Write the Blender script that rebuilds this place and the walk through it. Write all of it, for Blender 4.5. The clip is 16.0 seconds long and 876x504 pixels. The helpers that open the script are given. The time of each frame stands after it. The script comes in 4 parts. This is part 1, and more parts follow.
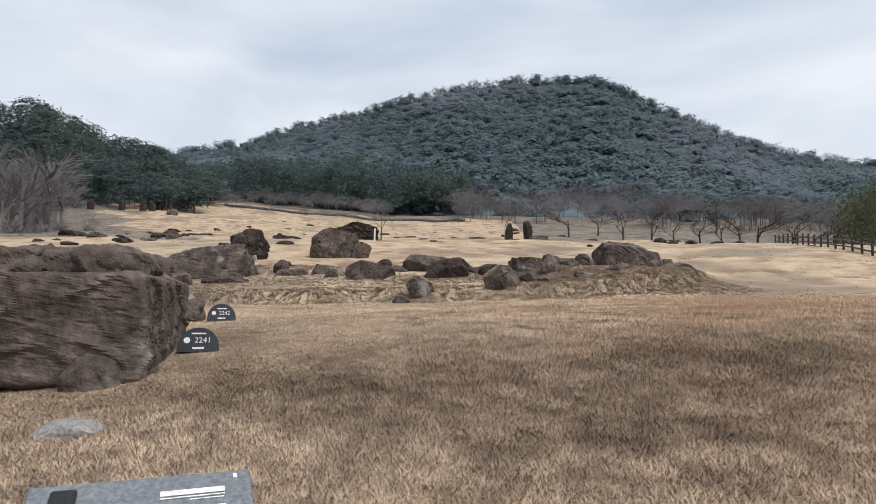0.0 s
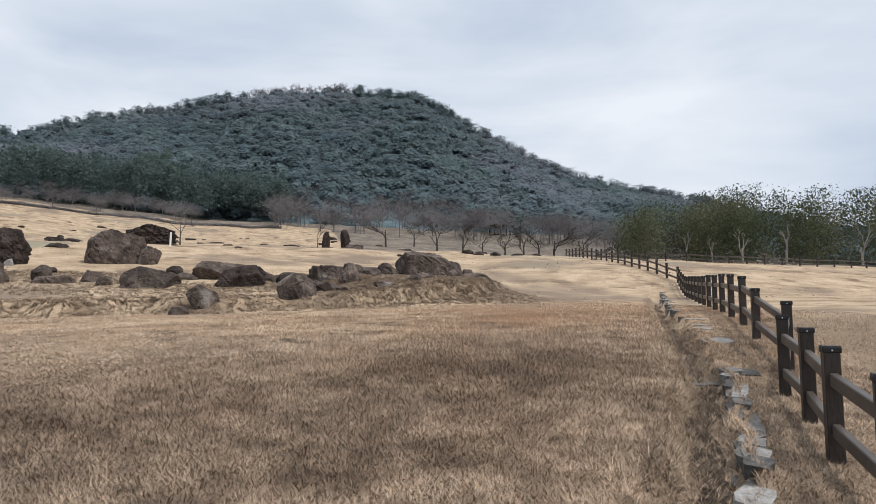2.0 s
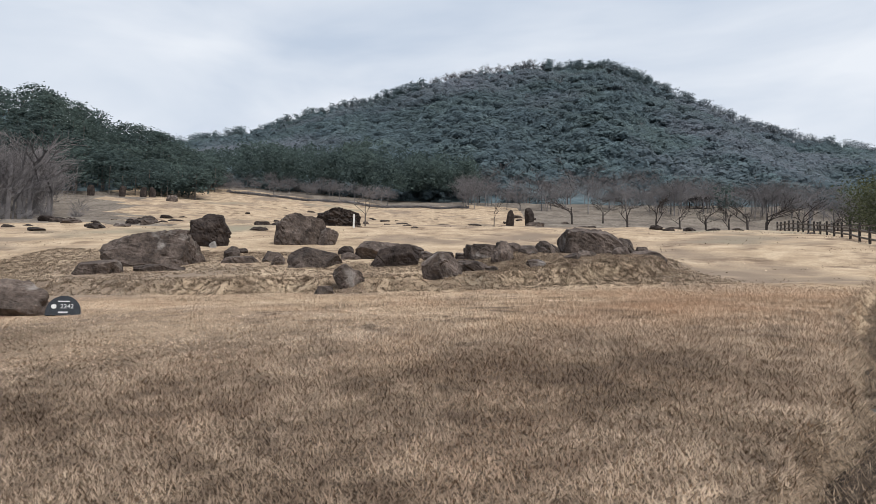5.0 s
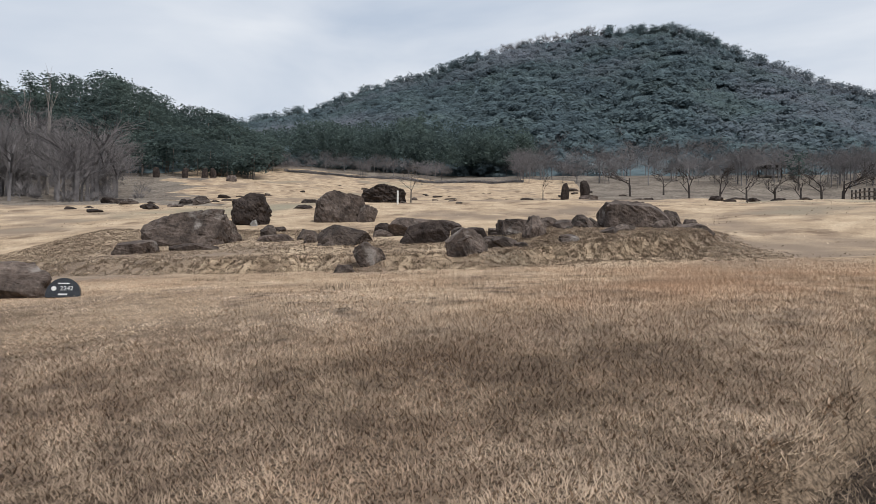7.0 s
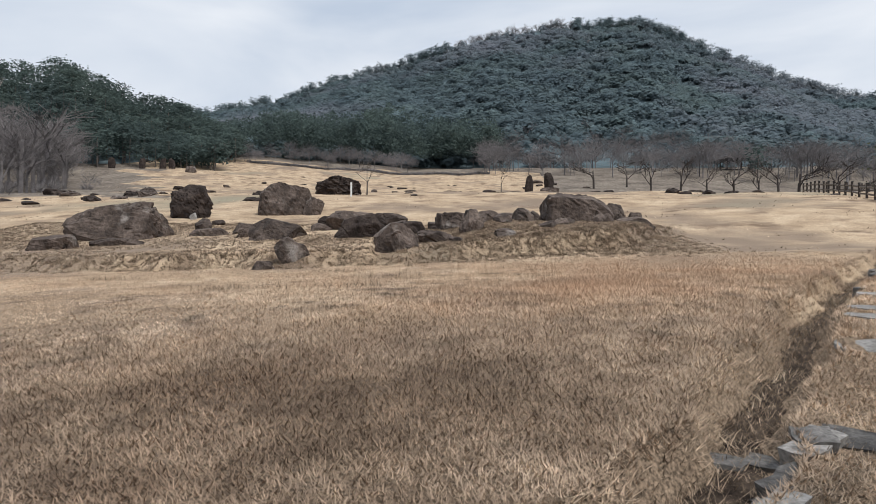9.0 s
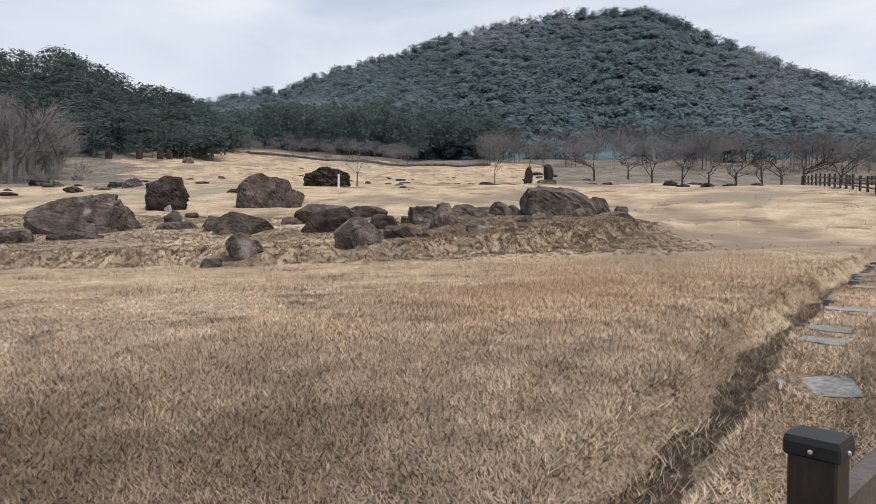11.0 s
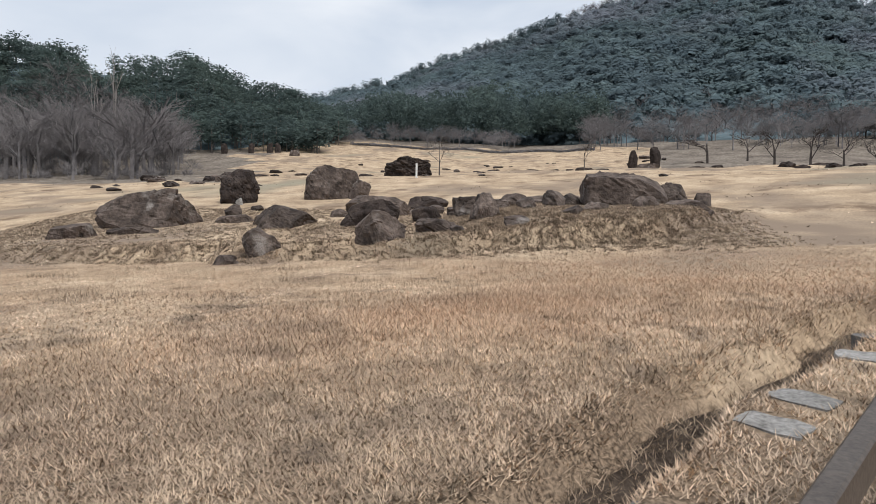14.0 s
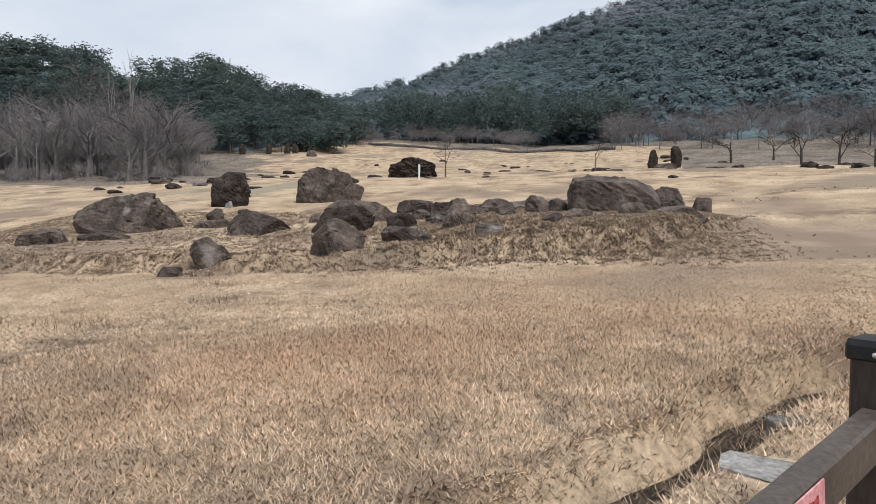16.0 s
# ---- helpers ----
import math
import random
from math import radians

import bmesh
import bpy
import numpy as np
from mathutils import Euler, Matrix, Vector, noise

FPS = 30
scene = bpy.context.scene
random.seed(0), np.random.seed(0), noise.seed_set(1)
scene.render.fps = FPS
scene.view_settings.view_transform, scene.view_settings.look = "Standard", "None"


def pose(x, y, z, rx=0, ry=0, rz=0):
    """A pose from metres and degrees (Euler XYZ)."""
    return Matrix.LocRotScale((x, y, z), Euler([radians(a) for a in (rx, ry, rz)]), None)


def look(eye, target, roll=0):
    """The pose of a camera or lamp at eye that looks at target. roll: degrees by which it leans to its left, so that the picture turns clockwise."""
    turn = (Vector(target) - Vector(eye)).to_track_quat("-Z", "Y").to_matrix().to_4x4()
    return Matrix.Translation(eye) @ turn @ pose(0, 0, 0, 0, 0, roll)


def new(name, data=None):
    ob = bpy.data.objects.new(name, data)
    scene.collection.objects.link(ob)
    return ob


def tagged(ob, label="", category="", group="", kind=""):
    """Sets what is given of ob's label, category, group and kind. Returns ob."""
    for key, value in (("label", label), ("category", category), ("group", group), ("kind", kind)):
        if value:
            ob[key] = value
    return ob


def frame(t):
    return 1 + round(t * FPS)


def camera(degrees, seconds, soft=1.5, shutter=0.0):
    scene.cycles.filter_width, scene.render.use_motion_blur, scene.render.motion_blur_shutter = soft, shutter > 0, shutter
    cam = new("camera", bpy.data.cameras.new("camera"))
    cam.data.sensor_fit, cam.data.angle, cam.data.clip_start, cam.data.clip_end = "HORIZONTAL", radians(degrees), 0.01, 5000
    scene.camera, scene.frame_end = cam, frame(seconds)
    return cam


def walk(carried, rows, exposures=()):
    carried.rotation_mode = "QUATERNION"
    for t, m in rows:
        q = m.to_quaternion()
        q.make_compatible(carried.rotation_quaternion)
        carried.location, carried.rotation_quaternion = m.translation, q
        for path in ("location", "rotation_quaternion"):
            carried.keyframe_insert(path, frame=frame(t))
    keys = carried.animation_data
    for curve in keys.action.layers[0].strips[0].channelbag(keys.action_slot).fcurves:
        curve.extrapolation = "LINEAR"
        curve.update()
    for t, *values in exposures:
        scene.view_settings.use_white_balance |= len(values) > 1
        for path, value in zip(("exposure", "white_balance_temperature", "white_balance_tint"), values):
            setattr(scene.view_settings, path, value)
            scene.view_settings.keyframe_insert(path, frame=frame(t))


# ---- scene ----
cam = camera(71.6, 16.0, soft=0.85)
PATH = [
    (0, (0.662, 1.303, 1.757), (0.593, 3.295, 1.921), 1.0),
    (0.5, (0.857, 1.51, 1.801), (1.015, 3.496, 1.979), 1.0),
    (1, (1.048, 1.749, 1.801), (1.395, 3.71, 1.991), 0.8),
    (1.5, (1.272, 1.855, 1.781), (1.712, 3.796, 1.98), 0.7),
    (2, (1.599, 1.972, 1.796), (2.107, 3.896, 1.998), 0.5),
    (2.5, (1.909, 2.142, 1.819), (2.433, 4.061, 2.023), 0.5),
    (3, (2.114, 2.324, 1.84), (2.641, 4.243, 2.041), 0.4),
    (3.5, (2.393, 2.528, 1.854), (2.836, 4.469, 2.048), 0.5),
    (4, (2.735, 2.777, 1.88), (2.858, 4.766, 2.051), 1.0),
    (4.5, (3.025, 3.06, 1.873), (2.987, 5.054, 2.02), 1.1),
    (4.7, (3.125, 3.143, 1.894), (3.053, 5.137, 2.031), 1.2),
    (5.7, (3.83, 3.42, 1.945), (3.63, 5.405, 2.03), 1.0),
    (6.8, (4.272, 3.992, 2.006), (3.962, 5.968, 2.047), 0.7),
    (7, (4.409, 4.051, 2.019), (4.103, 6.027, 2.056), 0.8),
    (7.5, (4.703, 4.233, 2.049), (4.405, 6.21, 2.079), 0.7),
    (8, (5.014, 4.472, 2.107), (4.723, 6.451, 2.127), 0.7),
    (8.5, (5.346, 4.709, 2.117), (5.115, 6.695, 2.129), 0.8),
    (9, (5.637, 5.032, 2.159), (5.424, 7.02, 2.17), 0.6),
    (9.5, (5.868, 5.35, 2.224), (5.659, 7.339, 2.231), 0.6),
    (10, (6.163, 5.614, 2.227), (5.957, 7.604, 2.229), 0.7),
    (10.2, (6.279, 5.735, 2.258), (6.075, 7.725, 2.259), 0.7),
    (12.3, (7.465, 7.188, 2.371), (7.179, 9.167, 2.308), 0.8),
    (12.5, (7.61, 7.31, 2.38), (7.314, 9.287, 2.313), 0.7),
    (13, (7.967, 7.691, 2.446), (7.529, 9.642, 2.383), 0.7),
    (13.5, (8.223, 7.98, 2.514), (7.695, 9.908, 2.453), 0.6),
    (14, (8.669, 8.335, 2.571), (8.092, 10.249, 2.509), 0.6),
    (14.5, (9.024, 8.709, 2.604), (8.422, 10.615, 2.542), 0.7),
    (15, (9.293, 9.133, 2.688), (8.674, 11.034, 2.624), 0.7),
    (15.5, (9.605, 9.579, 2.808), (8.977, 11.477, 2.742), 0.7),
    (16, (9.807, 10.042, 2.854), (9.155, 11.931, 2.79), 0.7),
]
walk(cam, [(t, look(eye, target, roll)) for t, eye, target, roll in PATH], [(0, 0.0), (4.5, 0.0), (7, -0.12), (8, -0.1), (10, 0.0), (16, 0.0)])

# ---- light ----
SUN_ELEVATION, SUN_TURN = 58, 128
world = bpy.data.worlds.new("world")
scene.world = world
world.use_nodes = True
wt = world.node_tree
wt.nodes.clear()


def wnode(kind, **values):
    n = wt.nodes.new(kind)
    for k, v in values.items():
        n.inputs[k].default_value = v
    return n


w_out = wnode("ShaderNodeOutputWorld")
w_sky = wnode("ShaderNodeTexSky")
w_sky.sky_type, w_sky.sun_disc = "NISHITA", False
w_sky.sun_elevation, w_sky.sun_rotation = radians(SUN_ELEVATION), radians(SUN_TURN)
w_sky.air_density, w_sky.dust_density = 1.0, 3.0
w_coord = wnode("ShaderNodeTexCoord")
w_map = wnode("ShaderNodeMapping", Scale=(1.0, 1.0, 3.2))
w_noise = wnode("ShaderNodeTexNoise", Scale=1.7, Detail=5.0, Roughness=0.5, Distortion=0.4)
w_ramp = wnode("ShaderNodeValToRGB")
w_ramp.color_ramp.elements[0].position, w_ramp.color_ramp.elements[1].position = 0.36, 0.66
w_ramp.color_ramp.elements[0].color = (0.52, 0.60, 0.72, 1)
w_ramp.color_ramp.elements[1].color = (0.80, 0.84, 0.90, 1)
w_bg_sky = wnode("ShaderNodeBackground", Strength=0.06)
w_bg_cloud = wnode("ShaderNodeBackground", Strength=1.15)
w_mix = wnode("ShaderNodeMixShader", Fac=0.9)
wt.links.new(w_coord.outputs["Generated"], w_map.inputs["Vector"])
wt.links.new(w_map.outputs[0], w_noise.inputs["Vector"])
wt.links.new(w_noise.outputs[0], w_ramp.inputs[0])
wt.links.new(w_ramp.outputs[0], w_bg_cloud.inputs[0])
wt.links.new(w_sky.outputs[0], w_bg_sky.inputs[0])
wt.links.new(w_bg_sky.outputs[0], w_mix.inputs[1])
wt.links.new(w_bg_cloud.outputs[0], w_mix.inputs[2])
wt.links.new(w_mix.outputs[0], w_out.inputs[0])

sun_data = bpy.data.lights.new("sun", "SUN")
sun_data.energy, sun_data.angle, sun_data.color = 2.7, radians(16), (1.0, 0.955, 0.91)
sun = new("sun", sun_data)
sun.matrix_world = look((0, 0, 60), (60 * math.cos(radians(SUN_ELEVATION)) * math.sin(radians(SUN_TURN + 180)) / math.sin(radians(SUN_ELEVATION)),
                                     60 * math.cos(radians(SUN_ELEVATION)) * math.cos(radians(SUN_TURN + 180)) / math.sin(radians(SUN_ELEVATION)), 0))

# ---- materials ----


def mat(name, cols, scale=1.0, rough=0.9, bump=0.3, fine=30.0, detail=6.0, spec=0.2, island=0.0, obj_random=0.0, stretch=(1, 1, 1), wide=None, gain=(0.3, 0.7)):
    """A surface whose colours run through cols along a noise of that scale, with fine relief; island / obj_random vary its value; wide mixes in a colour over large patches."""
    m = bpy.data.materials.new(name)
    m.use_nodes = True
    t = m.node_tree
    bsdf = t.nodes["Principled BSDF"]
    bsdf.inputs["Roughness"].default_value = rough
    bsdf.inputs["Specular IOR Level"].default_value = spec
    geo = t.nodes.new("ShaderNodeNewGeometry")
    mp = t.nodes.new("ShaderNodeMapping")
    mp.inputs["Scale"].default_value = stretch
    t.links.new(geo.outputs["Position"], mp.inputs[0])

    def noise_tex(s, d):
        n = t.nodes.new("ShaderNodeTexNoise")
        n.inputs["Scale"].default_value, n.inputs["Detail"].default_value = s, d
        n.inputs["Roughness"].default_value = 0.6
        t.links.new(mp.outputs[0], n.inputs["Vector"])
        return n

    n1 = noise_tex(scale, detail)
    ramp = t.nodes.new("ShaderNodeValToRGB")
    el = ramp.color_ramp.elements
    el[0].position, el[1].position = gain
    el[0].color, el[1].color = (*cols[0], 1), (*cols[-1], 1)
    for i, c in enumerate(cols[1:-1]):
        e = el.new(gain[0] + (gain[1] - gain[0]) * (i + 1) / (len(cols) - 1))
        e.color = (*c, 1)
    t.links.new(n1.outputs[0], ramp.inputs[0])
    colour = ramp.outputs[0]

    def mixed(a, b, fac, mode):
        x = t.nodes.new("ShaderNodeMix")
        x.data_type, x.blend_type = "RGBA", mode
        t.links.new(a, x.inputs["A"])
        if isinstance(b, tuple):
            x.inputs["B"].default_value = (*b, 1)
        else:
            t.links.new(b, x.inputs["B"])
        if isinstance(fac, float):
            x.inputs["Factor"].default_value = fac
        else:
            t.links.new(fac, x.inputs["Factor"])
        return x.outputs["Result"]

    n2 = noise_tex(fine, 3.0)
    speck = t.nodes.new("ShaderNodeMapRange")
    speck.inputs["From Min"].default_value, speck.inputs["From Max"].default_value = 0.3, 0.7
    speck.inputs["To Min"].default_value, speck.inputs["To Max"].default_value = 0.62, 1.25
    t.links.new(n2.outputs[0], speck.inputs["Value"])
    comb = t.nodes.new("ShaderNodeCombineColor")
    for k in range(3):
        t.links.new(speck.outputs[0], comb.inputs[k])
    colour = mixed(colour, comb.outputs[0], 1.0, "MULTIPLY")
    for w_col, w_scale, lo, hi in wide or ():
        n3 = noise_tex(w_scale, 3.0)
        r3 = t.nodes.new("ShaderNodeMapRange")
        r3.inputs["From Min"].default_value, r3.inputs["From Max"].default_value = lo, hi
        t.links.new(n3.outputs[0], r3.inputs["Value"])
        colour = mixed(colour, w_col, r3.outputs[0], "MIX")
    for amount, kind, socket in ((island, "ShaderNodeNewGeometry", "Random Per Island"), (obj_random, "ShaderNodeObjectInfo", "Random")):
        if amount:
            src = t.nodes.new(kind)
            r4 = t.nodes.new("ShaderNodeMapRange")
            r4.inputs["To Min"].default_value, r4.inputs["To Max"].default_value = 1 - amount, 1 + amount
            t.links.new(src.outputs[socket], r4.inputs["Value"])
            c4 = t.nodes.new("ShaderNodeCombineColor")
            for k in range(3):
                t.links.new(r4.outputs[0], c4.inputs[k])
            colour = mixed(colour, c4.outputs[0], 1.0, "MULTIPLY")
    t.links.new(colour, bsdf.inputs["Base Color"])
    if bump:
        bn = t.nodes.new("ShaderNodeBump")
        bn.inputs["Strength"].default_value, bn.inputs["Distance"].default_value = bump, 0.4 / fine
        t.links.new(n2.outputs[0], bn.inputs["Height"])
        t.links.new(bn.outputs[0], bsdf.inputs["Normal"])
    return m


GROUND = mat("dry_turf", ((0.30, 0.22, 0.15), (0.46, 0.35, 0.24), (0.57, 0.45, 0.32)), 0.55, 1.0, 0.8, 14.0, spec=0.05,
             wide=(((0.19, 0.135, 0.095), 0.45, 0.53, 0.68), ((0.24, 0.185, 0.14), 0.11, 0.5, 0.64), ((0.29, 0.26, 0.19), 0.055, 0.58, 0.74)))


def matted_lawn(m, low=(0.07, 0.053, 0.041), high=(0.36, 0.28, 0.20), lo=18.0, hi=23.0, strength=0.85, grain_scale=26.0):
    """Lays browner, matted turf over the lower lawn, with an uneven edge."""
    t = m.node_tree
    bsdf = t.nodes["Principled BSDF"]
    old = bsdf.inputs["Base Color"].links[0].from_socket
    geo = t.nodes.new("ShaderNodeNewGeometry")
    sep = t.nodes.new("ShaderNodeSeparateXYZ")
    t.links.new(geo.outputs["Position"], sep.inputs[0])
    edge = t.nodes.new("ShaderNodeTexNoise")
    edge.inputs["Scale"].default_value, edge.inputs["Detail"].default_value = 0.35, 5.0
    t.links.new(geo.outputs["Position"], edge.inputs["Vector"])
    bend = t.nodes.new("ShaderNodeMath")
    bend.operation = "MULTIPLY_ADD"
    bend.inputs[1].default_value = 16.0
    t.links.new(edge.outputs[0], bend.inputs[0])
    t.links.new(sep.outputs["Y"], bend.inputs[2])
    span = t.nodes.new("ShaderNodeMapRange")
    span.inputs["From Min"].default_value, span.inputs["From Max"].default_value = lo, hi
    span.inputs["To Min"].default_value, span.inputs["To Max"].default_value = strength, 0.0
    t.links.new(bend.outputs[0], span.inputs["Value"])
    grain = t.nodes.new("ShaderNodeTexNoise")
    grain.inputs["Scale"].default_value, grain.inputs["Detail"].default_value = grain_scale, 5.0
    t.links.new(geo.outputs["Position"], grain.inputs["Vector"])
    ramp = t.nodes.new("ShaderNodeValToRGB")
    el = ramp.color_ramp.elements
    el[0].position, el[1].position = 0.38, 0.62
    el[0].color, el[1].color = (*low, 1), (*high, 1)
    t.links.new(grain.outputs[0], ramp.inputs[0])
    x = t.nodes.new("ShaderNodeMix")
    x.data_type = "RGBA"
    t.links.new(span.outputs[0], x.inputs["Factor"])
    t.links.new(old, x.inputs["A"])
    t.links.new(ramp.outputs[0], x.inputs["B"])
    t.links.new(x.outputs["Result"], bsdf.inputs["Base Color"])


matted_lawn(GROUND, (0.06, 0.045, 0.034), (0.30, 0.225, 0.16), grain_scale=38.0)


def dark_patch(m, dark, places, strength):
    """Lays darker, greyer turf with ragged edges round places (x, y, half length, half width)."""
    t = m.node_tree
    bsdf = t.nodes["Principled BSDF"]
    geo = t.nodes.new("ShaderNodeNewGeometry")
    edge = t.nodes.new("ShaderNodeTexNoise")
    edge.inputs["Scale"].default_value, edge.inputs["Detail"].default_value = 1.1, 9.0
    edge.inputs["Roughness"].default_value = 0.72
    t.links.new(geo.outputs["Position"], edge.inputs["Vector"])
    for x, y, a, b in places:
        shift = t.nodes.new("ShaderNodeMapping")
        shift.vector_type = "TEXTURE"
        shift.inputs["Location"].default_value = (x, y, 0)
        shift.inputs["Scale"].default_value = (a, b, 1000)
        t.links.new(geo.outputs["Position"], shift.inputs["Vector"])
        far_off = t.nodes.new("ShaderNodeVectorMath")
        far_off.operation = "LENGTH"
        t.links.new(shift.outputs[0], far_off.inputs[0])
        bend = t.nodes.new("ShaderNodeMath")
        bend.operation = "MULTIPLY_ADD"
        bend.inputs[1].default_value = 2.2
        t.links.new(edge.outputs[0], bend.inputs[0])
        t.links.new(far_off.outputs["Value"], bend.inputs[2])
        span = t.nodes.new("ShaderNodeMapRange")
        span.inputs["From Min"].default_value, span.inputs["From Max"].default_value = 1.35, 2.15
        span.inputs["To Min"].default_value, span.inputs["To Max"].default_value = strength, 0.0
        t.links.new(bend.outputs[0], span.inputs["Value"])
        x_mix = t.nodes.new("ShaderNodeMix")
        x_mix.data_type, x_mix.blend_type = "RGBA", "MULTIPLY"
        x_mix.inputs["B"].default_value = (*dark, 1)
        t.links.new(span.outputs[0], x_mix.inputs["Factor"])
        t.links.new(bsdf.inputs["Base Color"].links[0].from_socket, x_mix.inputs["A"])
        t.links.new(x_mix.outputs["Result"], bsdf.inputs["Base Color"])


PATCHES = ((4.6, 9.3, 2.4, 1.8), (-1.2, 8.0, 2.2, 1.2), (2.0, 6.5, 1.6, 0.7), (-3.6, 11.3, 1.8, 1.0))
WIDE_PATCH = ((1.2, 8.2, 6.0, 3.2),)
dark_patch(GROUND, (0.5, 0.48, 0.47), PATCHES, 0.6)
dark_patch(GROUND, (0.70, 0.69, 0.69), WIDE_PATCH, 1.0)
SCRUB = mat("scrub_floor", ((0.12, 0.10, 0.085), (0.19, 0.162, 0.135), (0.26, 0.226, 0.185)), 0.25, 1.0, 0.6, 2.0, spec=0.05)
BLADE = mat("dry_blades", ((0.34, 0.245, 0.17), (0.55, 0.41, 0.29), (0.76, 0.60, 0.45)), 0.9, 0.8, 0.0, 9.0, spec=0.15, island=0.5,
            wide=(((0.17, 0.13, 0.10), 1.7, 0.52, 0.68), ((0.25, 0.185, 0.135), 0.3, 0.5, 0.72), ((0.47, 0.315, 0.21), 0.16, 0.46, 0.68)))
matted_lawn(BLADE, (0.24, 0.18, 0.135), (0.74, 0.58, 0.43), 16.0, 21.0, 0.62, 2.6)
dark_patch(BLADE, (0.48, 0.455, 0.44), PATCHES, 0.65)
dark_patch(BLADE, (0.66, 0.65, 0.65), WIDE_PATCH, 1.0)
STRAW = mat("dead_straw", ((0.16, 0.118, 0.085), (0.36, 0.275, 0.2), (0.62, 0.50, 0.37)), 2.4, 0.85, 0.0, 9.0, spec=0.1, island=0.7)
ROCK = mat("brown_rock", ((0.034, 0.026, 0.022), (0.09, 0.069, 0.058), (0.165, 0.13, 0.11)), 1.6, 0.85, 1.0, 8.0, detail=10.0, spec=0.25, obj_random=0.22,
           wide=(((0.24, 0.215, 0.195), 1.1, 0.6, 0.74), ((0.035, 0.028, 0.024), 2.3, 0.58, 0.7)))
DARKROCK = mat("dark_rock", ((0.02, 0.015, 0.013), (0.042, 0.032, 0.028), (0.085, 0.066, 0.056)), 2.0, 0.85, 0.9, 12.0, detail=9.0, obj_random=0.2)
FLAG = mat("grey_flagstone", ((0.16, 0.15, 0.14), (0.27, 0.26, 0.245), (0.36, 0.35, 0.335)), 5.0, 0.8, 0.6, 30.0, obj_random=0.2)
WETSTONE = mat("dark_kerb_stone", ((0.05, 0.048, 0.045), (0.11, 0.105, 0.10), (0.2, 0.19, 0.18)), 6.0, 0.75, 0.8, 25.0, obj_random=0.25)
FENCE = mat("dark_brown_timber", ((0.022, 0.016, 0.013), (0.036, 0.027, 0.022), (0.052, 0.04, 0.033)), 3.0, 0.5, 0.25, 60.0, spec=0.4, stretch=(1, 1, 0.25), obj_random=0.15)
RAIL = mat("weathered_brown_rail", ((0.06, 0.046, 0.038), (0.085, 0.068, 0.056), (0.11, 0.09, 0.075)), 3.0, 0.45, 0.2, 60.0, spec=0.45, obj_random=0.12)
CAP = mat("black_post_cap", ((0.012, 0.012, 0.013), (0.022, 0.022, 0.024)), 8.0, 0.5, 0.05, 90.0, spec=0.35)
STEEL = mat("bright_screw", ((0.5, 0.5, 0.5), (0.7, 0.7, 0.7)), 8.0, 0.3, 0.0, 90.0)
STEEL.node_tree.nodes["Principled BSDF"].inputs["Metallic"].default_value = 0.9
PINK = mat("pink_plate", ((0.66, 0.30, 0.31), (0.72, 0.36, 0.36)), 6.0, 0.5, 0.02, 60.0)
REDINK = mat("red_ink", ((0.35, 0.06, 0.07), (0.45, 0.09, 0.10)), 9.0, 0.6, 0.0, 60.0)
BLACKSTONE = mat("polished_black_stone", ((0.016, 0.018, 0.022), (0.035, 0.038, 0.045)), 9.0, 0.3, 0.1, 70.0, spec=0.5)
WHITE = mat("white_paint", ((0.72, 0.72, 0.70), (0.82, 0.82, 0.80)), 9.0, 0.6, 0.0, 60.0)
PANEL = mat("grey_panel", ((0.15, 0.165, 0.18), (0.19, 0.205, 0.22)), 5.0, 0.42, 0.04, 60.0, spec=0.4)
BARK = mat("grey_bark", ((0.10, 0.085, 0.075), (0.17, 0.15, 0.135)), 3.0, 0.9, 0.4, 20.0, obj_random=0.2)
PALEBARK = mat("pale_bark", ((0.22, 0.20, 0.18), (0.34, 0.31, 0.29)), 3.0, 0.9, 0.3, 20.0)
TWIG = mat("grey_brown_twigs", ((0.145, 0.132, 0.132), (0.195, 0.18, 0.178), (0.255, 0.236, 0.234)), 0.05, 0.95, 0.0, 0.6, island=0.2)
NEEDLE = mat("pine_needles", ((0.07, 0.098, 0.098), (0.095, 0.13, 0.12), (0.12, 0.16, 0.138)), 0.05, 0.9, 0.0, 0.5, island=0.14, spec=0.1)
# distance haze is put into these colours; the wide patch colour is pale mist
HAZYLEAF = mat("hazy_hillside_pines", ((0.118, 0.16, 0.185), (0.138, 0.187, 0.205), (0.155, 0.208, 0.21)), 0.03, 0.95, 0.0, 0.12, island=0.06, spec=0.05,
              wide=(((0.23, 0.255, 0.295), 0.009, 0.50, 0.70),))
FARTWIG = mat("hillside_bare_woods", ((0.14, 0.135, 0.14), (0.21, 0.195, 0.195)), 0.02, 0.95, 0.0, 0.5, island=0.3, spec=0.05)
BAMBOO = mat("grove_leaves", ((0.06, 0.075, 0.042), (0.10, 0.112, 0.062), (0.16, 0.155, 0.092)), 0.09, 0.85, 0.0, 0.4, island=0.25, spec=0.1)
SOIL = mat("dark_ditch_soil", ((0.022, 0.017, 0.014), (0.05, 0.038, 0.03), (0.11, 0.085, 0.065)), 6.0, 1.0, 1.0, 40.0, spec=0.05)
ROOF = mat("roof_thatch", ((0.05, 0.045, 0.042), (0.09, 0.08, 0.075)), 2.0, 0.9, 0.3, 20.0)


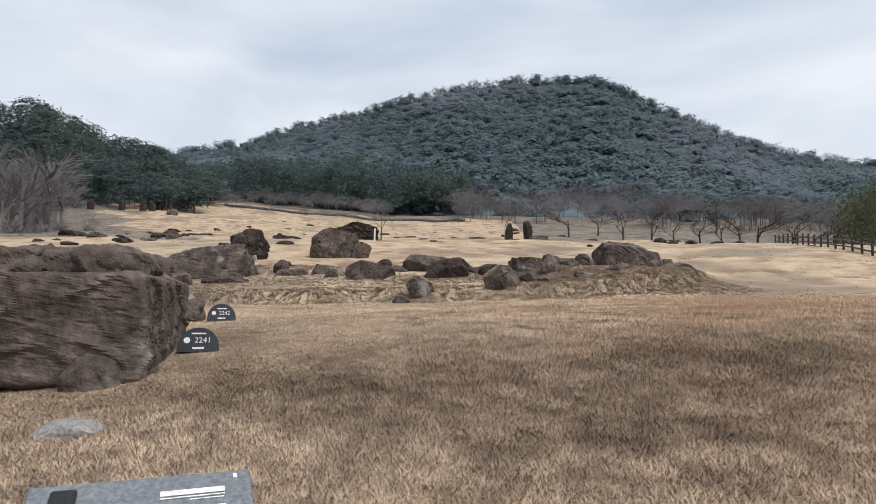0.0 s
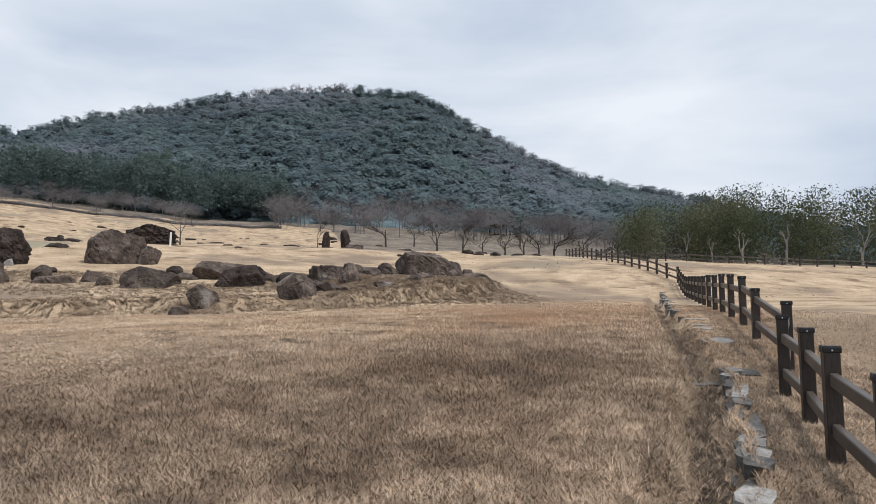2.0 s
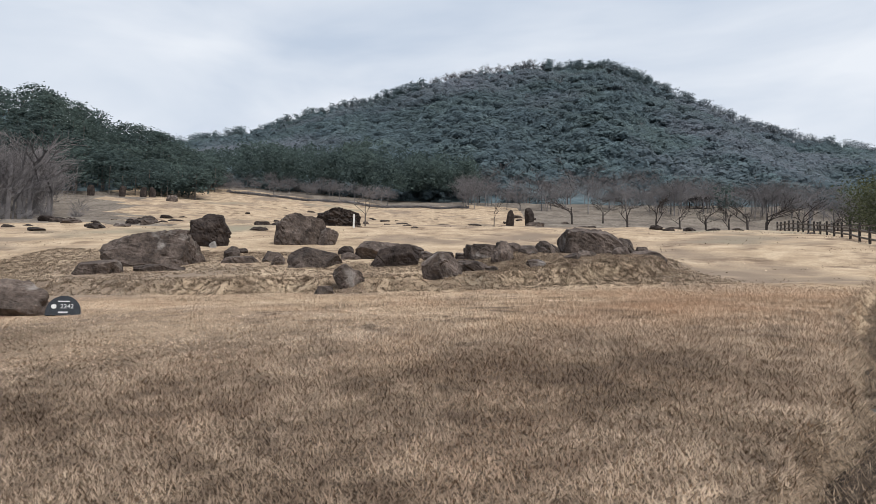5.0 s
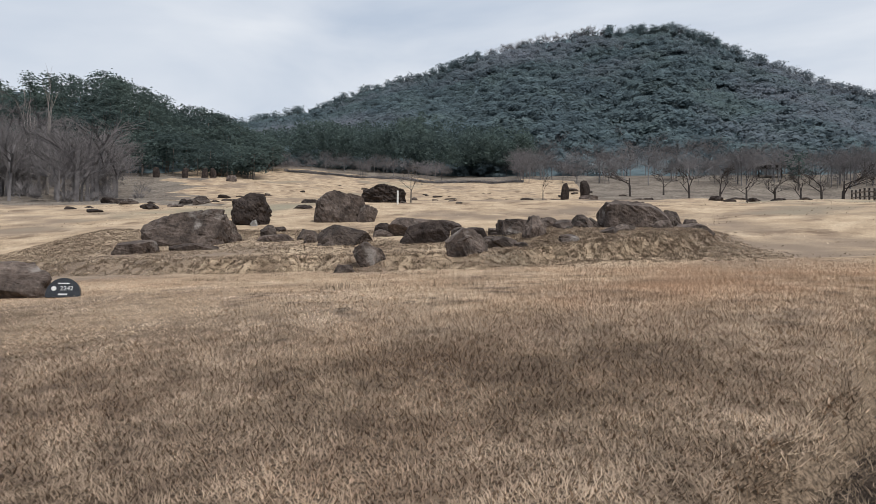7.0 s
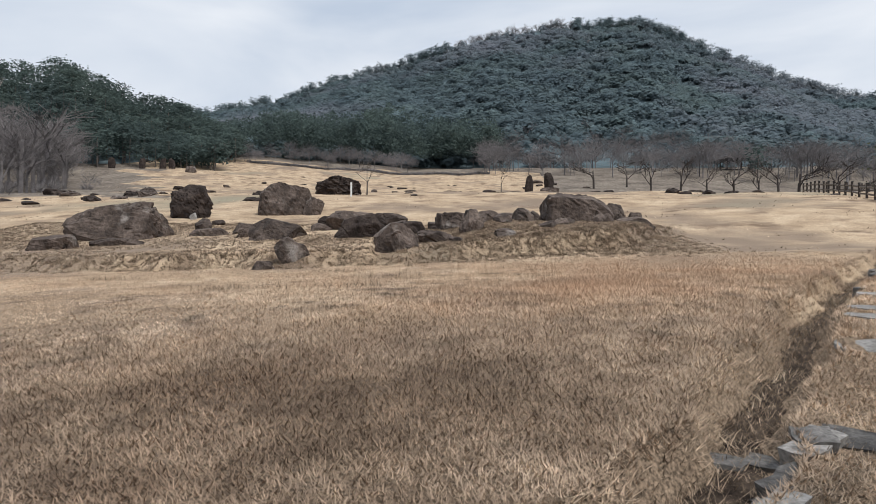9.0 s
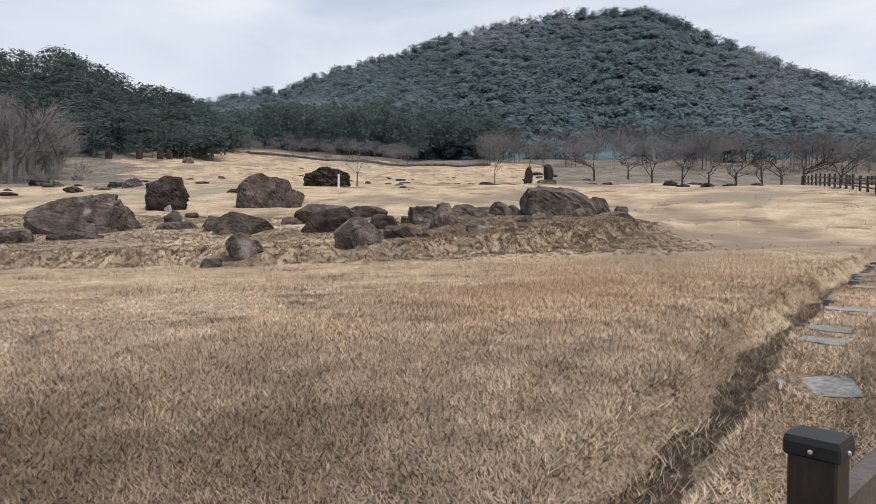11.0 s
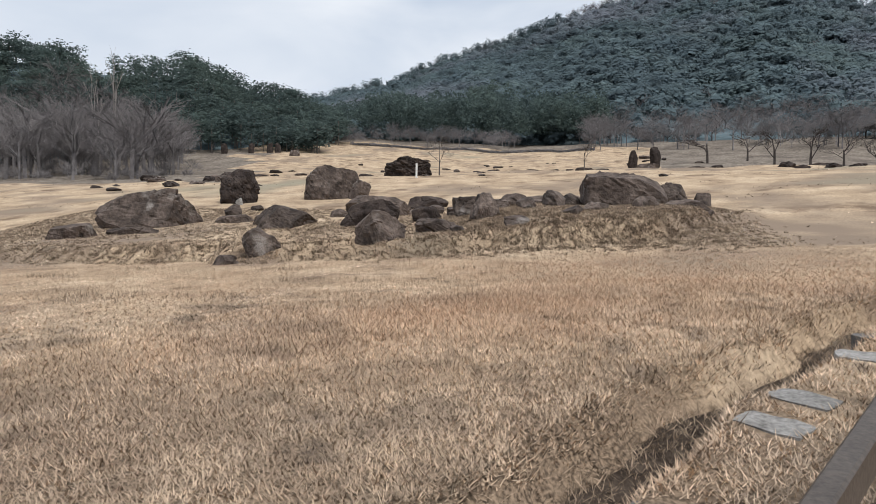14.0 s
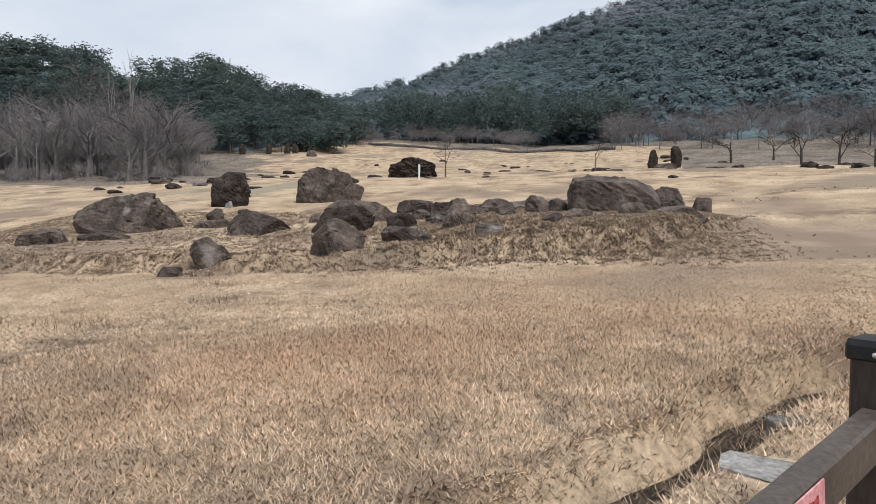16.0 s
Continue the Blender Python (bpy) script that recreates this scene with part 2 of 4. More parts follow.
def leafy(m, share=0.82, through_light=0.3, up=(0.0, -0.66, 0.75)):
    """Turns the shading of loose leaves towards one way, as a closed crown shades."""
    t = m.node_tree
    bsdf = t.nodes["Principled BSDF"]
    geo = t.nodes.new("ShaderNodeNewGeometry")
    x = t.nodes.new("ShaderNodeMix")
    x.data_type = "VECTOR"
    x.inputs["Factor"].default_value = share
    t.links.new(geo.outputs["Normal"], x.inputs[4])
    x.inputs[5].default_value = up
    t.links.new(x.outputs[1], bsdf.inputs["Normal"])
    # light that comes through the leaves
    glow = t.nodes.new("ShaderNodeBsdfTranslucent")
    t.links.new(bsdf.inputs["Base Color"].links[0].from_socket, glow.inputs["Color"])
    both = t.nodes.new("ShaderNodeMixShader")
    both.inputs[0].default_value = through_light
    out = t.nodes["Material Output"]
    t.links.new(bsdf.outputs[0], both.inputs[1])
    t.links.new(glow.outputs[0], both.inputs[2])
    t.links.new(both.outputs[0], out.inputs["Surface"])


for leaf, share in ((HAZYLEAF, 0.86), (NEEDLE, 0.7), (BAMBOO, 0.75), (TWIG, 0.8), (STRAW, 0.55)):
    leafy(leaf, share, 0.15 if leaf in (TWIG, STRAW) else 0.4)
# ground under the pines, in the same haze colour so gaps stay pale
MOUNTAIN = mat("hazy_wood_floor", ((0.115, 0.156, 0.175), (0.135, 0.18, 0.195)), 0.02, 1.0, 0.0, 0.3, spec=0.02)

# ---- mesh helpers ----


def link(name, bm, material, parent=None, label="", smooth=False):
    me = bpy.data.meshes.new(name)
    bm.to_mesh(me)
    bm.free()
    me.materials.append(material)
    if smooth:
        me.polygons.foreach_set("use_smooth", [True] * len(me.polygons))
    ob = new(name, me)
    if parent:
        ob.parent = parent
    if label:
        ob["label"] = label
    return ob


def part(name, bm, material, parent, label="", smooth=False):
    return link(name, bm, material, parent, label, smooth)


def from_arrays(name, verts, faces, material, smooth=False):
    """One mesh object from numpy arrays of corners and of triangles or quads."""
    me = bpy.data.meshes.new(name)
    k = faces.shape[1]
    me.vertices.add(len(verts))
    me.vertices.foreach_set("co", np.ascontiguousarray(verts, dtype=np.float32).ravel())
    me.loops.add(faces.size)
    me.loops.foreach_set("vertex_index", np.ascontiguousarray(faces, dtype=np.int32).ravel())
    me.polygons.add(len(faces))
    me.polygons.foreach_set("loop_start", np.arange(0, faces.size, k, dtype=np.int32))
    if smooth:
        me.polygons.foreach_set("use_smooth", np.ones(len(faces), dtype=bool))
    me.update(calc_edges=True)
    me.materials.append(material)
    return new(name, me)


def empty(name, x, y, z, rz=0.0):
    ob = new(name)
    ob.matrix_world = pose(x, y, z, 0, 0, rz)
    return ob


def box_bm(sx, sy, sz, bevel=0.0, base=True, jitter=0.0, rng=None):
    bm = bmesh.new()
    bmesh.ops.create_cube(bm, size=1)
    for v in bm.verts:
        v.co = Vector((v.co.x * sx, v.co.y * sy, (v.co.z + (0.5 if base else 0)) * sz))
        if jitter:
            v.co += Vector([rng.uniform(-jitter, jitter) for _ in range(3)])
    if bevel:
        bmesh.ops.bevel(bm, geom=bm.edges[:], offset=bevel, segments=1, affect="EDGES")
    return bm


def step(a, b, v):
    t = np.clip((np.asarray(v, float) - a) / (b - a), 0, 1)
    return t * t * (3 - 2 * t)


# ---- the lie of the land ----
SLOPE_Y = (-60, 1, 5, 9, 12.5, 16, 21, 24, 28, 32, 36, 40, 55, 115, 140, 175, 240)
SLOPE_Z = (-5, 0.26, 0.62, 1.08, 1.52, 1.66, 1.86, 2.02, 2.25, 2.9, 3.75, 4.5, 7.2, 13.3, 18.2, 26.3, 36.5)
FOOT_X = (-14, -7, -3, 0.2, 2.9, 4.3, 5.9, 9.3, 12.4, 15.6)
FOOT_Y = (23.2, 22.6, 22.4, 22.3, 22.9, 23.8, 25.0, 25.4, 29.5, 38.0)
DITCH_A, DITCH_B = (3.95, 4.07), (21.5, 31.07)
DITCH_DIR = ((DITCH_B[0] - DITCH_A[0]), (DITCH_B[1] - DITCH_A[1]))
DITCH_LEN = math.hypot(*DITCH_DIR)
DITCH_DIR = (DITCH_DIR[0] / DITCH_LEN, DITCH_DIR[1] / DITCH_LEN)
BEND_S = (-2, 1.2, 3, 4.6, 6, 9, 13, 20, 30)
BEND_O = (-0.75, -0.5, -0.28, -0.12, -0.04, -0.16, -0.22, -0.15, 0.0)


def along_ditch(x, y):
    """Metres along the ditch and to the right of its middle."""
    u, v = x - DITCH_A[0], y - DITCH_A[1]
    s = u * DITCH_DIR[0] + v * DITCH_DIR[1]
    return s, u * DITCH_DIR[1] - v * DITCH_DIR[0] - np.interp(s, BEND_S, BEND_O)


def beside(s, o):
    """The place at s metres along the ditch and o to the right of its middle."""
    o = o + np.interp(s, BEND_S, BEND_O)
    return DITCH_A[0] + s * DITCH_DIR[0] + o * DITCH_DIR[1], DITCH_A[1] + s * DITCH_DIR[1] - o * DITCH_DIR[0]


def wavy(x, y):
    return (np.sin(x * 0.9 + 1.3 * np.sin(y * 0.41)) * np.sin(y * 0.77 + 0.7 * np.sin(x * 0.53))
            + 0.5 * np.sin(x * 2.3 + y * 1.1) * np.sin(y * 2.1 - x * 0.7))


def height(x, y):
    x, y = np.asarray(x, float), np.asarray(y, float)
    z = sum(np.interp(y + d, SLOPE_Y, SLOPE_Z) for d in (-1.5, 0, 1.5)) / 3
    near = 1 - step(22, 34, y)
    z = z + 0.035 * (np.clip(x, -25, 8) - 5) * near + 0.035 * np.clip(x - 8, 0, 18) * (1 - step(36, 62, y))
    z = z + 0.085 * np.clip(-20 - x, 0, 70) * step(60, 135, y)
    z = z - 0.03 * np.clip(x - 20, 0, 90) * step(90, 125, y) * (1 - step(128, 170, y))
    foot = np.interp(x, FOOT_X, FOOT_Y) + 0.25 * np.sin(x * 1.7) + 0.15 * np.sin(x * 4.1)
    bank = step(0, 1.15, y - foot) * (1 - step(27, 35, y)) * step(-22, -12, x)
    z = z + 0.46 * bank
    z = z + 0.62 * np.exp(-np.abs((x - 7.9) / 4.5) ** 4 - np.abs((y - 30.2) / 4.3) ** 4)
    z = z + 0.28 * np.exp(-np.abs((x - 0.5) / 5.5) ** 4 - np.abs((y - 30.5) / 3.0) ** 4)
    z = z + wavy(x, y) * (0.012 + 0.03 * step(25, 60, y)) + 0.3 * wavy(x * 0.23, y * 0.31) * step(30, 80, y)
    s, o = along_ditch(x, y)
    run = step(-1.5, 0.5, s) * (1 - step(DITCH_LEN - 2, DITCH_LEN + 2, s))
    o = o + 0.06 * np.sin(s * 2.1) + 0.04 * np.sin(s * 5.3)
    z = z - 0.22 * step(0.1, 0.6, o) * step(-3, 2, s) * (1 - step(5.0, 11.0, s)) * (1 - step(6, 12, o))
    z = z - 0.29 * run * (1 - step(0.17, 0.36, np.abs(o)))
    return z


def ground_z(x, y):
    return float(height(x, y))


def grown(start, stop, cell, factor):
    out = [start]
    while abs(out[-1] - start) < abs(stop - start):
        out.append(out[-1] + math.copysign(cell, stop - start))
        cell *= factor
    return out


gx = np.array(sorted(set(grown(-9, -1400, 0.3, 1.12)[1:] + list(np.arange(-9, 17, 0.16)) + grown(17, 1400, 0.3, 1.12))))
gy = np.array(sorted(set(grown(0, -900, 0.3, 1.2)[1:] + list(np.arange(0, 34, 0.16)) + grown(34, 1600, 0.3, 1.045))))
mx, my = np.meshgrid(gx, gy)
ground_v = np.stack([mx.ravel(), my.ravel(), height(mx, my).ravel()], 1)
nx = len(gx)
ii = (np.arange(len(gy) - 1)[:, None] * nx + np.arange(nx - 1)[None, :]).ravel()
ground_f = np.stack([ii, ii + 1, ii + nx + 1, ii + nx], 1)
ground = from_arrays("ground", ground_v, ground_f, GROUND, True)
tagged(ground, "gently rising field of dry tan winter turf", "ground", kind="structure")
ground.data.materials.append(SCRUB)
mid = ground_v[ground_f].mean(1)
wooded = (mid[:, 1] > 168) | ((mid[:, 0] - 5 < -0.62 * (mid[:, 1] - 5) + 3 * np.sin(mid[:, 1] * 0.4)) & (mid[:, 1] > 50 - 0.1 * mid[:, 0]) & (mid[:, 1] < 168)) | ((mid[:, 0] > 15) & (mid[:, 1] > 116 - 0.35 * mid[:, 0]))
ground.data.polygons.foreach_set("material_index", wooded.astype(np.int32))

# ---- mountain and hill ----
RIDGE_A = (-40, -25.5, -21.9, -18.1, -12, -6.8, -3, 1.3, 5.3, 8.5, 12.9, 15.1, 19.2, 23.3, 27.9, 32, 36.5, 41, 48, 60, 75)
RIDGE_E = (0.19, 0.207, 0.226, 0.251, 0.287, 0.319, 0.342, 0.359, 0.368, 0.357, 0.356, 0.336, 0.292, 0.251, 0.214, 0.190, 0.175, 0.152, 0.12, 0.095, 0.08)
HILL_A = (-85, -64, -53.2, -47.7, -41.1, -36.1, -32.2, -28.8, -25.5, -22)
HILL_E = (0.24, 0.24, 0.233, 0.225, 0.229, 0.227, 0.219, 0.203, 0.173, 0.13)


def slope_place(angle, t, table_a, table_e, near, far):
    """A place on a slope: its bearing in degrees, and t from the foot (0) to the ridge (1) and past it."""
    rho = near + (far - near) * t
    x, y = rho * np.sin(np.radians(angle)), rho * np.cos(np.radians(angle))
    fx, fy = near * np.sin(np.radians(angle)), near * np.cos(np.radians(angle))
    top = 1.8 + np.interp(angle, table_a, table_e) * far
    foot = height(fx, fy) - 1.0
    up = np.where(t < 1, np.clip(t, 0, 1) ** 1.12, 1 - 0.9 * (t - 1))
    z = foot + (top - foot) * up + (1.5 * np.sin(x * 0.05) * np.sin(y * 0.043) + 2.5 * np.sin(angle * 0.55 + t * 3)) * np.clip(t * 3, 0, 1) * np.clip((1.05 - t) * 4, 0, 1)
    return np.stack([x, y, z], -1)


MOUNT = (RIDGE_A, RIDGE_E, 188.0, 460.0)
HILL = (HILL_A, HILL_E, 148.0, 215.0)


def slope_mesh(name, label, a0, a1, table):
    aa, tt = np.meshgrid(np.linspace(a0, a1, 110), np.linspace(0, 1.5, 40))
    v = slope_place(aa, tt, *table).reshape(-1, 3)
    i = (np.arange(39)[:, None] * 110 + np.arange(109)[None, :]).ravel()
    ob = from_arrays(name, v, np.stack([i, i + 1, i + 111, i + 110], 1), MOUNTAIN, True)
    return tagged(ob, label, "mountain", kind="structure")


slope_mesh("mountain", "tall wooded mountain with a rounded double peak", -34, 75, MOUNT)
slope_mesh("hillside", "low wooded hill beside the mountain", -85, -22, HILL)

# ---- plants, as arrays ----
rs = np.random.RandomState(7)


def cards(centres, size, flat=0.5):
    """Small leaf triangles with random turns about the centres."""
    n = len(centres)
    d = rs.normal(size=(n, 3, 3))
    d[:, :, 2] *= flat
    d /= np.linalg.norm(d, axis=2, keepdims=True)
    v = centres[:, None, :] + d * (size * rs.uniform(0.6, 1.3, (n, 1, 1)))
    return v.reshape(-1, 3)


def pine_template(tufts, pads, spire, leaf=0.05):
    """Leaf triangles of one tree, 1 high: pads of needles round the upper stem."""
    out = []
    for k in range(pads):
        h = 0.42 + 0.55 * (k + rs.uniform(-0.3, 0.3)) / max(pads - 1, 1)
        reach = (0.30 * (1.15 - h) / 0.7 + 0.06) if spire else 0.30 * math.sqrt(max(0.05, 1.08 - ((h - 0.62) / 0.42) ** 2))
        a = rs.uniform(0, 6.28)
        c = np.array([math.cos(a), math.sin(a), 0]) * reach * rs.uniform(0.3, 0.75) + np.array([0, 0, h])
        u = rs.normal(size=(tufts, 3)) * np.array([0.095, 0.095, 0.032])
        out.append(c + u)
    c = np.concatenate(out)
    return cards(c, leaf, 0.55)


def trunk_template():
    a = np.arange(5) * 2 * np.pi / 5
    lo = np.stack([np.cos(a) * 0.018, np.sin(a) * 0.018, np.zeros(5)], 1)
    hi = np.stack([np.cos(a) * 0.008 + 0.01, np.sin(a) * 0.008, np.full(5, 0.85)], 1)
    v = np.concatenate([lo, hi])
    tri = []
    for k in range(5):
        j = (k + 1) % 5
        tri += [v[k], v[j], v[5 + j], v[k], v[5 + j], v[5 + k]]
    return np.array(tri)


def scatter(name, label, category, templates, places, heights, widths, material):
    """Copies of the templates at the places, in one mesh of triangles."""
    out = []
    for i, (p, h, w) in enumerate(zip(places, heights, widths)):
        t = templates[i % len(templates)]
        a = rs.uniform(0, 6.28)
        c, s = math.cos(a), math.sin(a)
        q = np.stack([(t[:, 0] * c - t[:, 1] * s) * w, (t[:, 0] * s + t[:, 1] * c) * w, t[:, 2] * h], 1) + p
        out.append(q)
    v = np.concatenate(out)
    ob = from_arrays(name, v, np.arange(len(v)).reshape(-1, 3), material)
    return tagged(ob, label, category, kind="stuff")




def crown_template(seed):
    """Leaf triangles over the shell of one rounded crown, 1 high."""
    d = rs.normal(size=(84, 3))
    d[:, 2] = np.abs(d[:, 2]) * 1.1 - 0.25
    d /= np.linalg.norm(d, axis=1, keepdims=True)
    lump = 0.36 + 0.10 * np.sin(d[:, 0] * 4 + seed) * np.sin(d[:, 1] * 5 + seed * 2)
    c = d * lump[:, None] * np.array([1, 1, 0.95]) + np.array([0, 0, 0.5])
    n = len(c)
    out = d + np.array([0, 0, 0.3]) + rs.normal(size=(n, 3)) * 0.3
    out /= np.linalg.norm(out, axis=1, keepdims=True)
    e1 = np.cross(out, rs.normal(size=(n, 3)))
    e1 /= np.linalg.norm(e1, axis=1, keepdims=True)
    e2 = np.cross(out, e1)
    size = 0.088 * rs.uniform(0.6, 1.4, (n, 1))
    return np.stack([c + e1 * size, c + (-0.5 * e1 + 0.87 * e2) * size, c + (-0.5 * e1 - 0.87 * e2) * size], 1).reshape(-1, 3)


pines_small = [crown_template(k) for k in range(7)]
pines_fine = [pine_template(22, 15, False) for k in range(6)]
spires = [pine_template(14, 13, True) for k in range(5)]
spires_fine = [pine_template(40, 14, True, 0.024) for k in range(4)]
stems = [trunk_template()]


def branch_template(count, up, spread, seed, levels=4, thick=0.016):
    """Triangles of bare branches of one tree, 1 high."""
    r = np.random.RandomState(seed)
    segs = []

    def grow(p, d, length, rad, level):
        q = p + d * length
        segs.append((p, q, rad, rad * 0.62))
        if level == 0:
            return
        for _ in range(count if level > 1 else count + 1):
            nd = d * up + r.normal(size=3) * spread
            nd[2] = abs(nd[2]) * 0.6 + 0.18 * up
            nd /= np.linalg.norm(nd)
            f = r.uniform(0.45, 1.0)
            grow(p + d * length * f, nd, length * r.uniform(0.55, 0.8), rad * 0.55, level - 1)

    grow(np.zeros(3), np.array([0.03, 0.02, 1.0]), 0.33, thick, levels)
    segs_a = segs
    tri = []
    for p, q, r0, r1 in segs_a:
        d = (q - p) / np.linalg.norm(q - p)
        s = np.cross(d, [0.3, 0.9, 0.2])
        s /= np.linalg.norm(s)
        o = np.cross(d, s)
        ring = [s, -0.5 * s + 0.87 * o, -0.5 * s - 0.87 * o]
        for k in range(3):
            a, b = ring[k], ring[(k + 1) % 3]
            tri += [p + a * r0, p + b * r0, q + b * r1, p + a * r0, q + b * r1, q + a * r1]
    v = np.array(tri)
    v /= v[:, 2].max()
    return v


bare = [branch_template(3, 0.75, 0.42, 11 + k) for k in range(4)]
bare_broad = [branch_template(3, 0.5, 0.55, 31 + k, 4, 0.010) for k in range(4)]
bare_tall = [branch_template(2, 1.3, 0.26, 51 + k) for k in range(2)]

# mountain woods
N = 8800
ang = rs.uniform(-31, 54, N)
tt = rs.uniform(0.0, 1.02, N) ** 0.8
pts = slope_place(ang, tt, *MOUNT)
hh = rs.uniform(4.0, 8.5, N) * (1 - 0.15 * tt)
crest = (tt > 0.93) & (np.abs(ang - 1) < 6)
kind_bare = (rs.uniform(size=N) < 0.05) | (crest & (rs.uniform(size=N) < 0.8)) | ((tt < 0.10) & (ang > -2) & (rs.uniform(size=N) < 0.8))
pts[:, 2] -= 1.0
keep = ~kind_bare
scatter("mountain_pines", "dense pines covering the mountain, coloured blue-green as if through haze", "pine forest", pines_small, pts[keep], hh[keep], hh[keep] * 1.35, HAZYLEAF)
scatter("mountain_bare_woods", "leafless grey trees among the pines", "bare woods", bare, pts[kind_bare][:160], hh[kind_bare][:160], hh[kind_bare][:160] * 0.9, FARTWIG)
# crest trees, one row against the sky
N = 520
ang = rs.uniform(-28, 40, N)
pts = slope_place(ang, rs.uniform(0.97, 1.0, N), *MOUNT)
pts[:, 2] -= 2.6
hh = rs.uniform(7.5, 12, N)
barec = (np.abs(ang - 1.5) < 5.5)
scatter("crest_pines", "ragged pines along the mountain crest", "pine forest", pines_fine, pts[~barec], hh[~barec], hh[~barec] * 1.0, HAZYLEAF)
scatter("crest_pine_trunks", "thin trunks along the mountain crest", "tree trunks", stems, pts[~barec], hh[~barec], hh[~barec], BARK)
scatter("crest_bare_trees", "leafless trees in a row on the mountain top", "bare woods", bare, pts[barec], hh[barec] * 0.9, hh[barec] * 0.7, FARTWIG)
# tall pines at the mountain's foot
N = 520
ang = rs.uniform(-31, 1, N)
pts = slope_place(ang, rs.uniform(-0.03, 0.20, N) * np.clip((3 - ang) / 12, 0.3, 1), *MOUNT)
pts[:, 2] = np.maximum(pts[:, 2], height(pts[:, 0], pts[:, 1])) - 0.5
hh = rs.uniform(9, 15, N) * np.clip(0.55 + (ang + 28) * 0.045, 0.55, 1)
scatter("foot_pines", "tall dark pines at the foot of the mountain", "pine forest", spires, pts, hh, hh * 0.8, NEEDLE)
# hill pines
N = 1000
ang = rs.uniform(-76, -22.2, N)
tt = rs.uniform(0.02, 1.0, N)
pts = slope_place(ang, tt, *HILL)
pts[:, 2] -= 0.5
hh = rs.uniform(6.5, 9.5, N)
scatter("hill_pines", "spreading dark green pines on the low hill", "pine forest", pines_fine, pts, hh, hh * 1.25, NEEDLE)
scatter("hill_pine_trunks", "slender brown pine trunks on the low hill", "tree trunks", stems, pts, hh, hh, BARK)
# bare woods on the near left, and the belt below the mountain
N = 260
px = rs.uniform(-125, -42, N)
py = rs.uniform(72, 118, N)
ok = px - 5 < -0.76 * (py - 5)
pts = np.stack([px, py, height(px, py) - 0.2], 1)[ok]
more = slope_place(rs.uniform(-66, -39, 90), rs.uniform(-0.05, 0.42, 90), *HILL)
more[:, 2] = np.maximum(more[:, 2], height(more[:, 0], more[:, 1])) - 0.3
pts = np.concatenate([pts, more])
hh = rs.uniform(4.5, 12, len(pts)) + rs.uniform(0, 3, len(pts)) * (pts[:, 0] < -75)
scatter("bare_thicket", "thicket of leafless grey-brown trees", "bare woods", bare, pts, hh, hh * 0.9, TWIG)
thick_p, thick_h = pts, hh
N = 300
ang = np.concatenate([rs.uniform(0, 42, 190), rs.uniform(2, 36, 60), rs.uniform(-26, -6, 50)])
rho = np.concatenate([rs.uniform(158, 190, 190), rs.uniform(188, 215, 60), rs.uniform(166, 186, 50)])
px, py = rho * np.sin(np.radians(ang)), rho * np.cos(np.radians(ang))
on_slope = slope_place(ang, (rho - 188.0) / 272.0, *MOUNT)[:, 2]
pts = np.stack([px, py, np.where(rho > 188, on_slope, height(px, py)) - 0.3], 1)
hh = np.where(ang > -2, rs.uniform(4.0, 10.5, N), rs.uniform(3, 6.5, N))
scatter("bare_belt", "belt of leafless grey trees below the mountain", "bare woods", bare_broad, pts, hh, hh * 1.05, TWIG)


def twig_haze(name, label, places, heights, count, material):
    """Fine upright twigs filling the crowns of bare trees."""
    n = len(places) * count
    p = np.repeat(places, count, 0)
    h = np.repeat(heights, count)
    d = rs.normal(size=(n, 3))
    d[:, 2] = np.abs(d[:, 2]) * 1.2 - 0.35
    d /= np.linalg.norm(d, axis=1, keepdims=True)
    u = d * (rs.uniform(0.15, 1.0, (n, 1)) ** 0.6) * np.array([0.40, 0.40, 0.44])
    u[:, 2] += 0.50
    base_p = p + u * h[:, None]
    d = d * 0.8 + rs.normal(size=(n, 3)) * 0.45
    d[:, 2] = np.abs(d[:, 2]) + 0.3
    d /= np.linalg.norm(d, axis=1, keepdims=True)
    side = np.cross(d, rs.normal(size=(n, 3)))
    side /= np.linalg.norm(side, axis=1, keepdims=True)
    v = np.stack([base_p - side * 0.028, base_p + side * 0.028, base_p + d * rs.uniform(0.4, 1.1, (n, 1))], 1).reshape(-1, 3)
    return tagged(from_arrays(name, v, np.arange(len(v)).reshape(-1, 3), material), label, "bare woods", kind="stuff")


twig_haze("thicket_twigs", "fine grey-brown twigs of the thicket", thick_p, thick_h, 560, TWIG)
sx = rs.uniform(-105, -24, 150)
sy = rs.uniform(58, 100, 150)
oks = (sx - 5 < -0.70 * (sy - 5)) & (sy > 52 - 0.12 * sx)
twig_haze("low_shrubs", "low leafless grey shrubs before the thicket", np.stack([sx, sy, height(sx, sy) - 0.2], 1)[oks], rs.uniform(1.0, 2.6, oks.sum()), 110, TWIG)
twig_haze("belt_twigs", "fine grey twigs of the bare belt", pts, hh, 300, TWIG)
